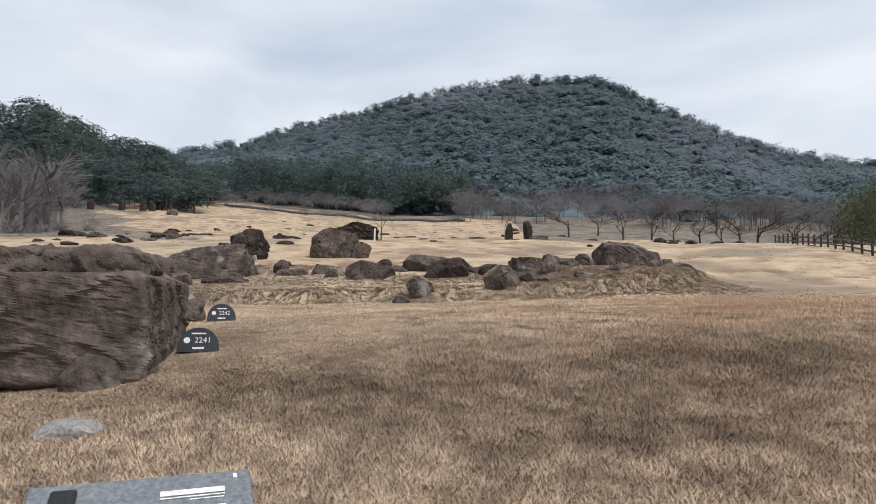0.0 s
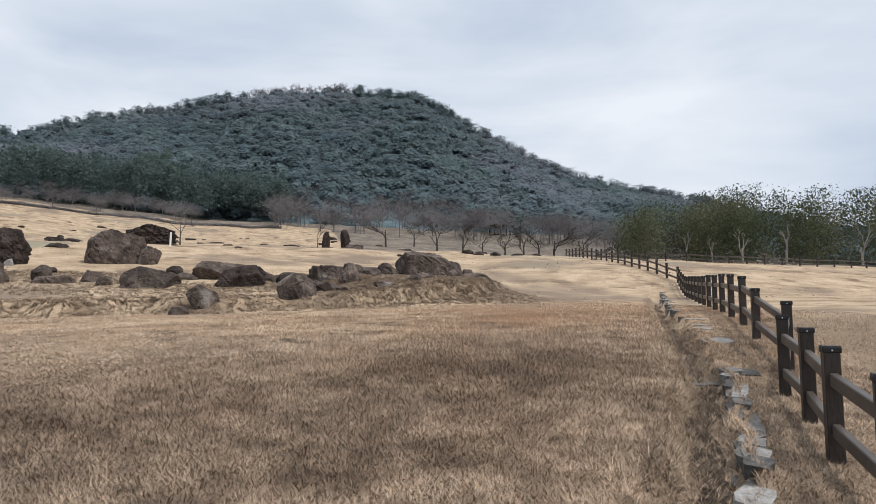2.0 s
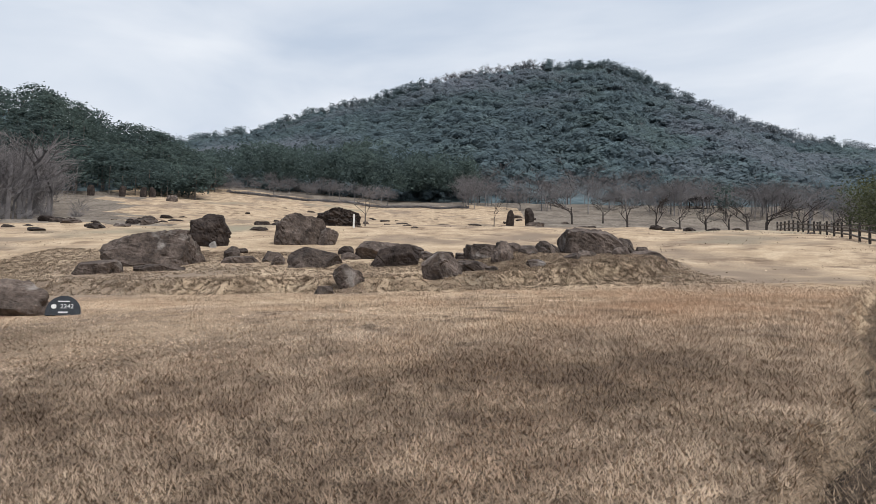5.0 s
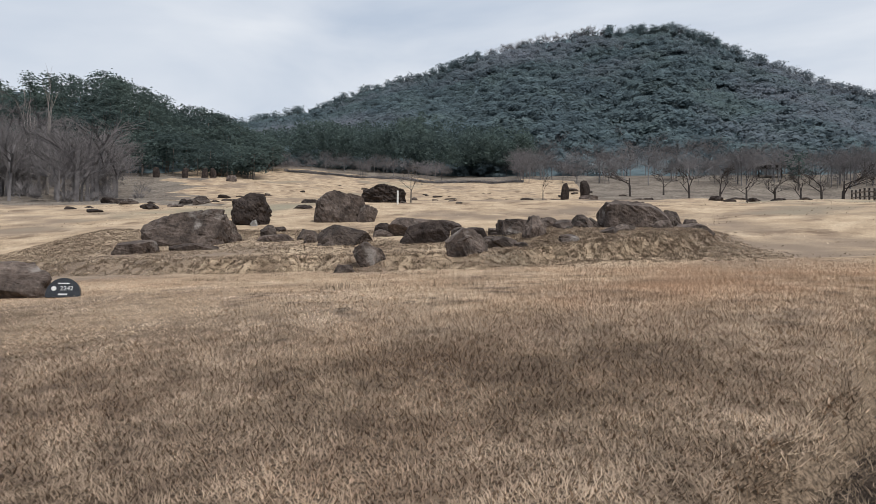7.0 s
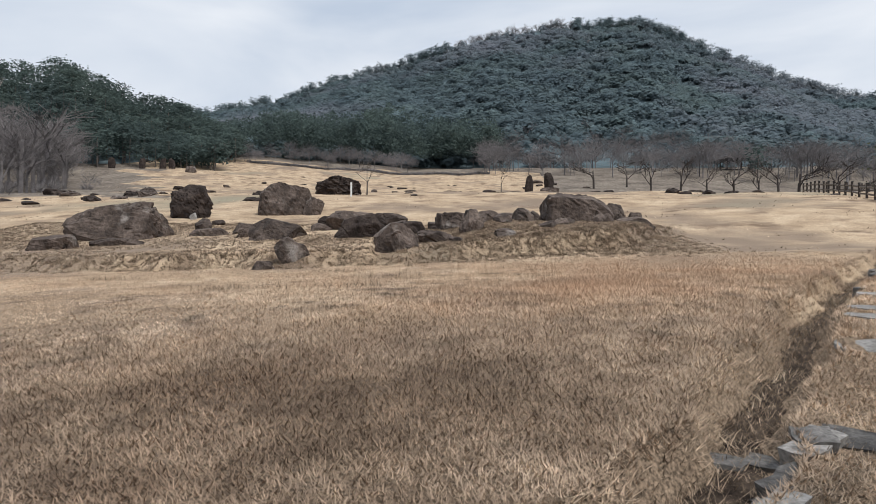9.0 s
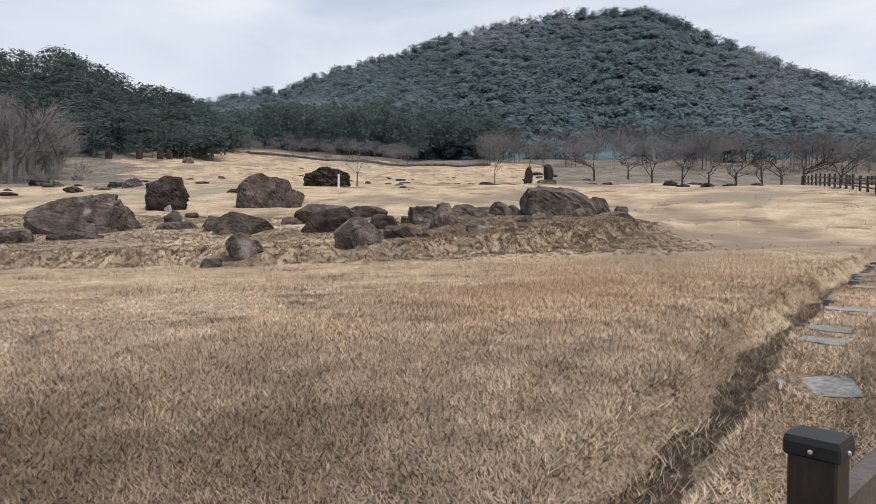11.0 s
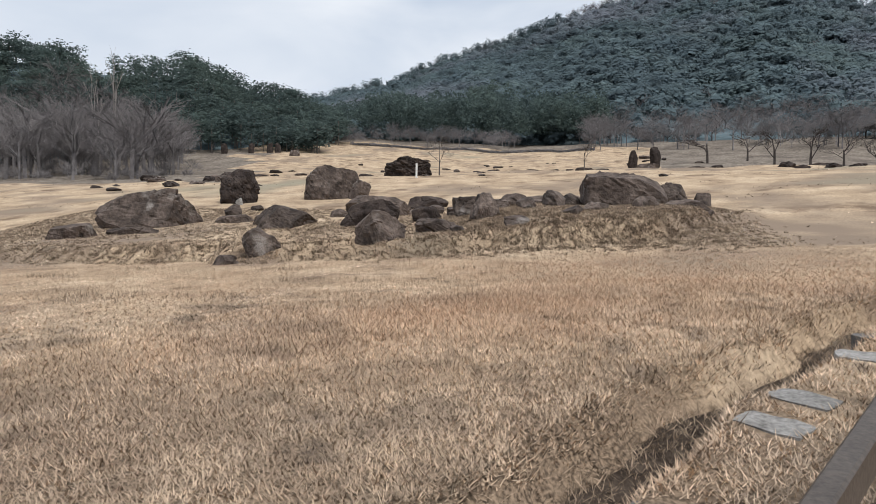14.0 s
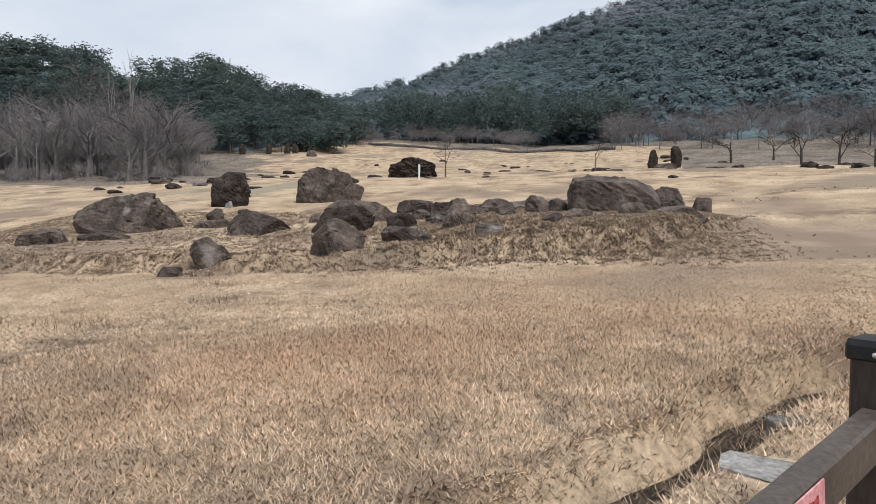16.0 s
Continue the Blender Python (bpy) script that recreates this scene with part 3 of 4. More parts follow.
# evergreen grove by the lawn
c = []
for k in range(170):
    a = rs.uniform(31.8, 66)
    d = rs.uniform(104, 132)
    x, y = d * math.sin(radians(a)), d * math.cos(radians(a))
    h = rs.uniform(8.5, 12.4) * (0.7 + 0.28 * min(1, (a - 31.5) / 3))
    n = 620
    u = rs.normal(size=(n, 3)) * np.array([1.3, 1.3, 0])
    u[:, 2] = h * rs.beta(1.5, 1.3, n)
    c.append(u + np.array([x, y, ground_z(x, y)]))
c = np.concatenate(c)
v = cards(c, 0.23, 1.1)
tagged(from_arrays("evergreen_grove", v, np.arange(len(v)).reshape(-1, 3), BAMBOO), "dense olive-green evergreen grove beyond the lawn", "grove", kind="stuff")
N = 40
ang = rs.uniform(38, 62, N)
px, py = 126 * np.sin(np.radians(ang)), 126 * np.cos(np.radians(ang))
pts = np.stack([px, py, height(px, py)], 1)
hh = rs.uniform(12.5, 15.0, N)
scatter("grove_pines", "dark conifers rising over the grove", "pine forest", spires_fine, pts, hh, hh * 0.6, NEEDLE)

# ---- rocks ----


def rock_bm(size, seed, boxy=3.0, cuts=9, rough=0.05, subdiv=4, taper=0.0):
    """A weathered boulder: a rounded box cut by planes, with broken relief; it sits on z = 0 and reaches a little below."""
    r = random.Random(seed)
    bm = bmesh.new()
    hewn = boxy >= 7
    bmesh.ops.create_cube(bm, size=2.0)
    bmesh.ops.subdivide_edges(bm, edges=bm.edges[:], cuts=44 if subdiv > 5 else {2: 5, 3: 8, 4: 17, 5: 20}[subdiv], use_grid_fill=True)
    if not hewn:
        boxy = 1.2 + boxy * 1.1
    planes = []
    for _ in range(cuts):
        n = Vector((r.gauss(0, 1), r.gauss(0, 1), r.gauss(0.35, 0.7))).normalized()
        reach = (abs(n.x) ** 1.5 + abs(n.y) ** 1.5 + abs(n.z) ** 1.5) ** (1 / 1.5)
        planes.append((n, r.uniform(0.66, 0.95) * (reach if not hewn else 1.1)))
    off = Vector((r.uniform(0, 90), r.uniform(0, 90), r.uniform(0, 90)))
    for v in bm.verts:
        p = v.co
        s = (abs(p.x) ** boxy + abs(p.y) ** boxy + abs(p.z) ** boxy) ** (1 / boxy)
        p = p / s
        for n, d in planes:
            over = p.dot(n) - d
            if over > 0:
                p = p - n * over
        q = Vector((p.x * size[0], p.y * size[1], p.z * size[2] * 1.3)) * 0.62 + off
        face = Vector((0, 0, 0))
        crack = max(0.0, 1 - 9.0 * abs(noise.noise(q * 1.1))) + 0.5 * max(0.0, 1 - 8.0 * abs(noise.noise(q * 2.7 + off)))
        if hewn:
            dsp = rough * (1.1 * round(noise.noise(q * 1.1) * 4) / 4 + 0.6 * round(noise.noise(q * 2.6) * 3) / 3 + noise.noise(q * 6.0) * 0.3 - 1.3 * max(0.0, 1 - 9.0 * abs(noise.noise(q * 0.9))))
            big = max(range(3), key=lambda a: abs(p[a]))
            face[big] = math.copysign(dsp * 0.9, p[big])
        else:
            # stepped relief, as bedded rock breaks
            beds = noise.noise(Vector((q.x * 0.6, q.y * 0.6, q.z * 4.0)))
            p = p * (1 + rough * (0.35 * round(beds * 4) / 4 + 0.35 * noise.noise(q * 2.1) + 0.3 * noise.noise(q * 6.5) - 0.9 * crack))
        k = 1 + taper * p.z
        v.co = Vector((p.x * k * size[0] / 2, p.y * k * size[1] / 2, (p.z * 0.60 + 0.34) * size[2])) + face
    return bm


def rock(name, label, x, y, size, rz=0.0, seed=1, boxy=3.0, rough=0.07, tilt=(0, 0), material=None, sink=0.06, taper=0.0, z=None, subdiv=4, cuts=14, group="", category="rock"):
    shape = size if boxy >= 7 else (size[0] * 0.86, size[1] * 0.86, size[2])
    bm = rock_bm(shape, seed, boxy, cuts, rough * 1.5, subdiv, taper)
    ob = link(name, bm, material or ROCK)
    g = min(ground_z(x + dx * size[0] * 0.3, y + dy * size[1] * 0.3) for dx in (-1, 0, 1) for dy in (-1, 0, 1))
    ob.matrix_world = pose(x, y, (g if z is None else z) - sink, tilt[0], tilt[1], rz)
    return tagged(ob, label, category, group)


G = "rocks of the stone field"
rock("boulder", "long brown boulder with a flat sloping face", -11.2, 30.3, (5.0, 2.6, 1.75), 14, 3, 3.2, 0.05, (0, -9), group=G)
rock("boulder", "small rounded grey boulder", -8.6, 32.6, (1.0, 0.9, 0.85), 30, 4, 2.4, group=G)
rock("boulder", "low grey rock slab half sunk in turf", -7.7, 31.6, (2.0, 1.3, 0.5), 10, 5, 3, group=G)
rock("boulder", "small dark rock at the bank's lip", -11.9, 27.2, (1.1, 0.8, 0.5), 25, 44, 2.6, group=G)
rock("support_stone", "small pale stone propping a dark boulder", -11.75, 37.6, (0.55, 0.5, 0.5), 0, 6, 2.5, material=FLAG, group=G)
rock("capstone", "dark lichen-streaked boulder propped on small stones", -12.4, 38.6, (2.9, 2.0, 1.75), -8, 7, 3.4, 0.08, (0, 4), material=DARKROCK, z=ground_z(-12.4, 38.6) + 0.28, group=G)
rock("support_stone", "dark stone under a propped boulder", -12.8, 38.8, (1.3, 1.0, 0.5), 0, 8, 2.5, material=DARKROCK, group=G)
rock("boulder", "big rounded grey-brown boulder with a peaked back", -7.5, 40.6, (3.7, 2.8, 2.5), 12, 9, 2.6, 0.05, (0, 8), group=G)
rock("boulder", "pointed broken rock beside a big boulder", -5.75, 40.3, (1.4, 1.1, 1.2), 40, 10, 2.6, 0.08, (0, 20), group=G)
rock("boulder", "flat-topped brown slab sloping down to one end", -3.3, 28.3, (2.7, 1.7, 0.95), -6, 11, 3.2, 0.05, (0, 10), group=G)
rock("boulder", "wide pale rounded rock slab", -0.9, 31.6, (3.6, 2.0, 0.95), 4, 12, 2.6, 0.05, (0, 3), group=G)
rock("boulder", "dark slab leaning on its long edge", 0.2, 28.3, (2.8, 1.3, 1.0), 8, 13, 3.2, 0.06, (0, -13), material=DARKROCK, group=G)
rock("boulder", "cracked square brown block on the bank", 2.3, 23.9, (1.3, 1.0, 1.0), 24, 14, 7.0, 0.06, (0, 3), group=G)
rock("boulder", "pointed leaning rock on the bank", -0.5, 22.8, (1.05, 0.7, 0.95), 20, 15, 2.8, 0.08, (0, -28), group=G)
rock("boulder", "small flat rock in the bank", -1.3, 22.0, (0.8, 0.6, 0.35), 0, 16, 2.8, group=G)
rock("boulder", "small dark angular rock", 2.1, 28.6, (1.4, 0.9, 0.65), -10, 17, 3, material=DARKROCK, group=G)
rock("boulder", "broad brown ledge of layered rock", 3.9, 28.7, (2.5, 1.6, 0.85), 5, 18, 3.6, 0.08, (0, 2), group=G)
rock("boulder", "upright wedge of rock on the mound", 4.5, 27.3, (1.0, 0.8, 1.0), 45, 19, 2.6, 0.09, group=G)
rock("boulder", "pale cracked rock at the mound's foot", 3.3, 26.0, (1.5, 1.0, 0.6), 15, 20, 2.8, 0.08, group=G)
rock("boulder", "long low ledge along the mound's back", 5.2, 31.2, (4.6, 1.2, 0.6), 3, 21, 3.6, 0.08, group=G)
rock("boulder", "squared dark brown megalith block on the mound", 8.65, 30.9, (2.75, 1.7, 1.45), 14, 22, 8.0, 0.06, (0, 4), cuts=7, group=G)
rock("boulder", "smaller rounded block behind the megalith", 10.35, 32.3, (1.5, 1.2, 0.95), 10, 23, 3.2, group=G)
rock("boulder", "small square block with a flat slab on it", 11.6, 33.6, (0.85, 0.7, 0.7), 5, 24, 4.5, 0.04, group=G)
rock("boulder", "brown slab sliding down the mound", 10.7, 29.2, (1.7, 1.0, 0.5), -20, 25, 3.2, 0.07, (8, 14), group=G)
rock("boulder", "small rock in the straw of the mound", 7.9, 28.0, (0.9, 0.6, 0.4), 0, 26, 3, group=G)
rock("boulder", "small rock at the mound's edge", 5.7, 26.2, (1.1, 0.7, 0.4), 30, 27, 3, group=G)
rock("boulder", "dark flat rock behind the stone field", -0.3, 36.5, (2.3, 1.3, 0.7), 12, 28, 3.2, material=DARKROCK, group=G)
rock("boulder", "dark broken rock by the slabs", -3.6, 36.0, (1.0, 0.8, 0.6), 12, 29, 2.8, material=DARKROCK, group=G)
rock("boulder", "dark heap of weathered rock", -8.9, 57.5, (4.4, 3.0, 2.1), 10, 30, 2.0, 0.16, material=DARKROCK, group=G, subdiv=5)
rk = random.Random(41)
for x, y, w in ((3.0, 29.6, 1.0), (5.6, 28.6, 0.9), (6.4, 29.4, 1.2), (6.9, 30.6, 1.0), (5.0, 29.9, 1.1), (7.2, 27.4, 0.7), (9.4, 28.4, 0.8), (1.6, 30.4, 1.0), (-2.3, 31.0, 0.8),
                (-5.4, 30.0, 0.9), (-6.4, 32.4, 1.1), (0.9, 33.6, 1.1), (-2.4, 34.0, 0.7), (4.4, 33.2, 1.2), (6.8, 33.4, 1.0), (-9.3, 35.6, 0.9), (2.9, 27.4, 0.8), (4.0, 25.6, 0.5)):
    rock("mound_rock", "small broken brown rock on the mound", x, y, (w * 1.35, w * 0.8, w * rk.uniform(0.4, 0.6)), rk.uniform(0, 180), int(w * 100 + x * 7 + 300), 3.0, 0.08, (rk.uniform(-8, 8), rk.uniform(-12, 12)), group="small rocks of the mound", subdiv=3)
# slab that stands close to where the walk begins
mega = empty("megalith", -5.85, 9.3, ground_z(-3.6, 7.8) + 0.24, 15)
tagged(mega, "massive cracked brown capstone overhanging its base", "megalith")
for size, at_x, at_y, at_z, seed, boxy in (((4.9, 3.0, 1.12), 0.0, 0.0, 0.10, 61, 14.0), ((2.6, 2.75, 0.60), -1.05, 0.02, 0.86, 62, 14.0),
                                           ((1.0, 2.72, 0.68), 0.80, 0.0, 0.80, 66, 12.0), ((1.25, 2.6, 1.05), 1.62, 0.05, 0.48, 64, 7.0)):
    blk = part("block", rock_bm(size, seed, boxy * 1.6, 0, 0.06, 6), ROCK, mega)
    blk.matrix_basis = pose(at_x, at_y, at_z, 0, random.Random(seed).uniform(-2, 2), random.Random(seed).uniform(-4, 4))
rock("support_stone", "rough stone holding up a massive capstone", -3.55, 8.35, (0.8, 0.6, 0.5), 0, 62, 3)
rock("support_stone", "dark stone under a massive capstone", -5.6, 8.9, (3.0, 1.6, 0.6), 15, 63, 3, material=DARKROCK)
rock("boulder", "low dark rock beside a number stone", -5.75, 14.75, (1.7, 1.1, 0.85), 15, 64, 2.8, group=G)
rock("boulder", "pale rock barely breaking the turf", -2.78, 6.7, (0.9, 0.5, 0.2), 10, 65, 2.4, material=FLAG, group=G)
rock("boulder", "brown slab sunk in the bank's end", -11.6, 26.6, (2.2, 1.3, 0.7), 5, 91, 3.4, 0.06, (0, -5), group=G)
rock("boulder", "long low brown slab behind the bank", -9.6, 27.6, (2.4, 1.0, 0.4), 12, 92, 3, group=G)
# upright stones far up the field
for x, y, s, seed in ((10.3, 118.5, (2.0, 1.3, 3.7), 71), (14.0, 119.5, (2.0, 1.3, 4.0), 72)):
    rock("standing_stone", "tall dark rounded standing stone in the field", x, y, s, 5, seed, 2.2, 0.05, material=DARKROCK, taper=0.22, group="standing stones")
for az, d in ((-35.8, 146), (-33.5, 144), (-31.9, 144), (-31.2, 144)):
    x, y = 8 + d * math.sin(radians(az)), 7.7 + d * math.cos(radians(az))
    rock("standing_stone", "small dark upright boulder at the field's edge", x, y, (1.7, 1.2, 2.6), 5, int(200 + x), 2.4, 0.06, material=DARKROCK, group="upright boulders", subdiv=3)
rock("boulder", "reddish-brown squared block in the field", -60.8, 128, (2.8, 1.8, 1.6), 3, 80, 5, subdiv=3)
rk = random.Random(5)
for k in range(130):
    x, y = rk.uniform(-42, 34), rk.uniform(46, 140)
    if k < 26:
        x, y = rk.gauss(2, 7), rk.gauss(92, 10)
    if 26 <= k < 44:
        x, y = rk.gauss(-26, 5), rk.gauss(52, 4)
    w = rk.uniform(0.7, 2.2)
    rock("field_rock", "low dark rock lying in the dry field", x, y, (w * 1.3, w * 0.7, w * rk.uniform(0.18, 0.4)), rk.uniform(0, 180), k + 200, 2.6, 0.12,
         material=DARKROCK if k % 3 else ROCK, subdiv=2, group="low rocks of the far field")

# ---- fence ----
POSTS = [(3.69, 3.62), (5.55, 5.2), (6.2, 6.2), (6.95, 7.17), (7.6, 8.14), (8.652, 9.13), (9.64, 10.8), (10.42, 11.98)]
while POSTS[-1][1] < 33:
    POSTS.append((POSTS[-1][0] + 0.95, POSTS[-1][1] + 1.42))
while POSTS[-1][1] < 66:
    POSTS.append((POSTS[-1][0] + 0.5, POSTS[-1][1] + 1.75))
BEND = POSTS[-1]
POST_H = 0.95


def fence_run(label, places, rails=(0.74, 0.32), turn=None):
    base = empty("fence", places[0][0], places[0][1], ground_z(*places[0]))
    inv = base.matrix_world.inverted()
    shared = {}
    for i, (x, y) in enumerate(places):
        a = places[max(i - 1, 0)]
        b = places[min(i + 1, len(places) - 1)]
        rz = math.degrees(math.atan2(b[1] - a[1], b[0] - a[0]))
        m = inv @ pose(x, y, ground_z(x, y) - (0.14 if abs(x - 9.64) < 0.01 else 0.05), 0, 0, rz)
        if not shared:
            bm = box_bm(0.125, 0.125, POST_H + 0.02, 0.006)
            p = part("post", bm, FENCE, base)
            bm = box_bm(0.145, 0.145, 0.045, 0.006)
            for v in bm.verts:
                if v.co.z > 0.04:
                    v.co.z += 0.012
            cp = part("cap", bm, CAP, p, "black moulded cap")
            cp.matrix_basis = pose(0, 0, POST_H + 0.01)
            bm = bmesh.new()
            bmesh.ops.create_uvsphere(bm, u_segments=8, v_segments=5, radius=0.008)
            sc = part("screw", bm, STEEL, p, "bright screw head")
            sc.matrix_basis = pose(0, -0.074, POST_H + 0.03)
            sc2 = part("screw", sc.data.copy() and bmesh_from(sc), STEEL, p, "bright screw head")
            sc2.matrix_basis = pose(-0.074, 0, POST_H + 0.03)
            shared = {"post": p.data, "cap": cp.data, "screw": sc.data}
        else:
            p = new("post", shared["post"])
            p.parent = base
            cp = new("cap", shared["cap"])
            cp.parent, cp["label"] = p, "black moulded cap"
            cp.matrix_basis = pose(0, 0, POST_H + 0.01)
            for q in ((0, -0.074), (-0.074, 0)):
                sc = new("screw", shared["screw"])
                sc.parent, sc["label"] = p, "bright screw head"
                sc.matrix_basis = pose(q[0], q[1], POST_H + 0.03)
        p.matrix_basis = m
    for i in range(len(places) - 1):
        (x0, y0), (x1, y1) = places[i], places[i + 1]
        z0, z1 = ground_z(x0, y0) - 0.05, ground_z(x1, y1) - 0.05
        run = math.hypot(x1 - x0, y1 - y0)
        for h in rails:
            h = h + (0.05 if x0 == 9.64 else 0.0)
            length = math.hypot(run, z1 - z0) - 0.12
            r = part("rail", box_bm(length, 0.065, 0.115, 0.008, base=False), RAIL, base)
            r.matrix_basis = inv @ pose((x0 + x1) / 2, (y0 + y1) / 2, (z0 + z1) / 2 + h, 0, -math.degrees(math.atan2(z1 - z0, run)), math.degrees(math.atan2(y1 - y0, x1 - x0)))
    return tagged(base, label, "fence", "fences of the park")


def bmesh_from(ob):
    bm = bmesh.new()
    bm.from_mesh(ob.data)
    return bm


fence_run("dark brown post-and-rail fence with black post caps", POSTS)


def spaced(points, gap):
    out = [points[0]]
    for a, b in zip(points, points[1:]):
        n = max(1, round(math.hypot(b[0] - a[0], b[1] - a[1]) / gap))
        out += [(a[0] + (b[0] - a[0]) * k / n, a[1] + (b[1] - a[1]) * k / n) for k in range(1, n + 1)]
    return out


fence_run("dark brown rail fence along the far side of the lawn", spaced([(36, 66), (39, 58), (46, 54), (60, 52.5), (96, 52)], 2.0))


# ---- dry grass ----


def blades(name, label, places, length, width, lean, material):
    """Single bent blades of grass with random turns, as triangles."""
    n = len(places)
    a = rs.uniform(0, 6.283, n)
    tip_a = a + rs.uniform(-0.5, 0.5, n)
    l = length * rs.uniform(0.5, 1.35, n)
    reach = l * rs.uniform(lean[0], lean[1], n)
    up = np.sqrt(np.maximum(l ** 2 - reach ** 2, (0.12 * l) ** 2))
    w = width * rs.uniform(0.6, 1.4, n)
    side = np.stack([-np.sin(a), np.cos(a), np.zeros(n)], 1) * w[:, None]
    tip = places + np.stack([np.cos(tip_a) * reach, np.sin(tip_a) * reach, up], 1)
    v = np.stack([places - side, places + side, tip], 1).reshape(-1, 3)
    ob = from_arrays(name, v, np.arange(len(v)).reshape(-1, 3), material)
    return tagged(ob, label, "grass", kind="stuff")


def on_ground(x, y, sink=0.006):
    return np.stack([x, y, height(x, y) - sink], 1)


LINE = np.array([(0.7, 5.0), (2.0, 6.0), (3.2, 6.9), (5.0, 8.8), (7.0, 11.0), (8.6, 13.6)])
N = 2900000
bx, by = rs.uniform(-9, 15, N), 3.6 + 21.4 * rs.uniform(0, 1, N) ** 1.15
near_d = np.min([np.hypot(bx - p[0], by - p[1]) for p in LINE], axis=0)
s_d, o_d = along_ditch(bx, by)
chance = np.clip((2.6 / np.maximum(near_d, 0.8)) ** 1.25, 0, 1) * 0.95
chance *= np.where(o_d > 0.15, 0.85, 1.0) * np.where((np.abs(o_d + 0.02) < 0.19) & (s_d < DITCH_LEN), 0.12, 1.0)
chance *= np.where(o_d > 2.2, 0.3, 1.0)
FLAGSTONES = ((8.93, 10.9, 0.5, 0.36), (9.47, 11.95, 0.36, 0.2), (9.72, 12.33, 0.36, 0.22), (10.4, 13.3, 0.45, 0.25), (11.6, 15.1, 0.45, 0.25))
for fx, fy, fw, fd in FLAGSTONES:
    chance *= np.where(np.hypot(bx - fx, by - fy) < 0.45 * (fw + fd) / 2 + 0.05, 0.0, 1.0)
pick = rs.uniform(size=N) < chance
bx, by, near_d = bx[pick], by[pick], near_d[pick]
far = near_d > 4.5
blades("lawn_grass", "short matted dry tan winter grass", on_ground(bx[~far], by[~far]), 0.06, 0.0046, (0.6, 0.99), BLADE)
blades("lawn_grass_beyond", "short dry tan winter grass", on_ground(bx[far], by[far]), 0.05, 0.007, (0.75, 1.0), BLADE)
rib_s = np.linspace(1.0, DITCH_LEN - 0.5, 240)
rib = []
for o_side in (-0.15, -0.08, 0.0, 0.08, 0.15):
    wob = 0.01 * np.sin(rib_s * 7.1 + o_side * 40) - 0.06 * np.sin(rib_s * 2.1) - 0.04 * np.sin(rib_s * 5.3)
    rx, ry = beside(rib_s, o_side + wob)
    rib.append(np.stack([rx, ry, height(rx, ry) + (0.016 if abs(o_side) < 0.1 else 0.002)], 1))
rib = np.stack(rib, 1).reshape(-1, 3)
i = (np.arange(239)[:, None] * 5 + np.arange(4)[None, :]).ravel()
tagged(from_arrays("ditch_bed", rib, np.stack([i, i + 1, i + 6, i + 5], 1), SOIL, True), "dark soil and dead leaves in a shallow ditch", "ditch", kind="structure")
# longer grass hanging over the ditch
N = 24000
s_d = rs.uniform(0, DITCH_LEN, N) * rs.uniform(0.2, 1, N)
o_d = rs.normal(size=N) * 0.17 - 0.14
bx, by = beside(s_d, o_d)
blades("ditch_grass", "long dead grass hanging over the ditch", on_ground(bx, by), 0.12, 0.004, (0.7, 1.0), STRAW)
# straw on the banks and the mound, in clumps
N = 190000
bx, by = rs.uniform(-20, 17, N), rs.uniform(21.5, 36, N)
e = 0.3
steep = np.hypot(height(bx + e, by) - height(bx - e, by), height(bx, by + e) - height(bx, by - e)) / (2 * e)
on_mound = np.exp(-np.abs((bx - 7.4) / 4.9) ** 6 - np.abs((by - 29.2) / 4.4) ** 6)
pick = rs.uniform(size=N) < (np.clip((steep - 0.12) * 4.0, 0.01, 0.8) * 0.6 * (1 - step(10.5, 12.5, bx)) + 0.5 * on_mound + 0.07 * step(22.4, 23.6, by) * (1 - step(6, 9, bx)) * (1 + np.sin(bx * 1.1) * np.sin(by * 0.9 + bx * 0.3))) * 0.55
cx, cy = np.repeat(bx[pick], 14), np.repeat(by[pick], 14)
cx, cy = cx + rs.normal(size=len(cx)) * 0.045, cy + rs.normal(size=len(cy)) * 0.045
blades("bank_straw", "shaggy brown clumps of dead grass on the banks", on_ground(cx, cy), 0.085, 0.014, (0.6, 0.99), STRAW)
N = 90000
bx, by = rs.uniform(-60, 36, N), 24 + 100 * rs.uniform(0, 1, N) ** 1.2
clump = np.sin(bx * 0.25 + 2 * np.sin(by * 0.31)) * np.sin(by * 1.3 + 1.7 * np.sin(bx * 0.13)) + rs.uniform(-0.5, 0.5, N)
pick = clump > 0.55
blades("field_grass", "rough dry grass of the open field", on_ground(bx[pick], by[pick]), 0.12, 0.03, (0.8, 1.0), STRAW)
# tufts standing in the lawn
for tx, ty, n in ((0.75, 15.7, 260), (2.8, 15.9, 170), (3.2, 18.2, 110), (1.3, 20.4, 160), (-4.2, 19.2, 200), (-2.9, 20.8, 120), (5.9, 20.3, 60)):
    u = rs.normal(size=(n, 2)) * np.array([0.42, 0.22]) + np.array([tx, ty])
    blades("grass_tuft", "low tuft of taller brown grass in the lawn", on_ground(u[:, 0], u[:, 1]), 0.14, 0.006, (0.3, 0.9), STRAW)

# ---- ditch stones ----
rk = random.Random(12)


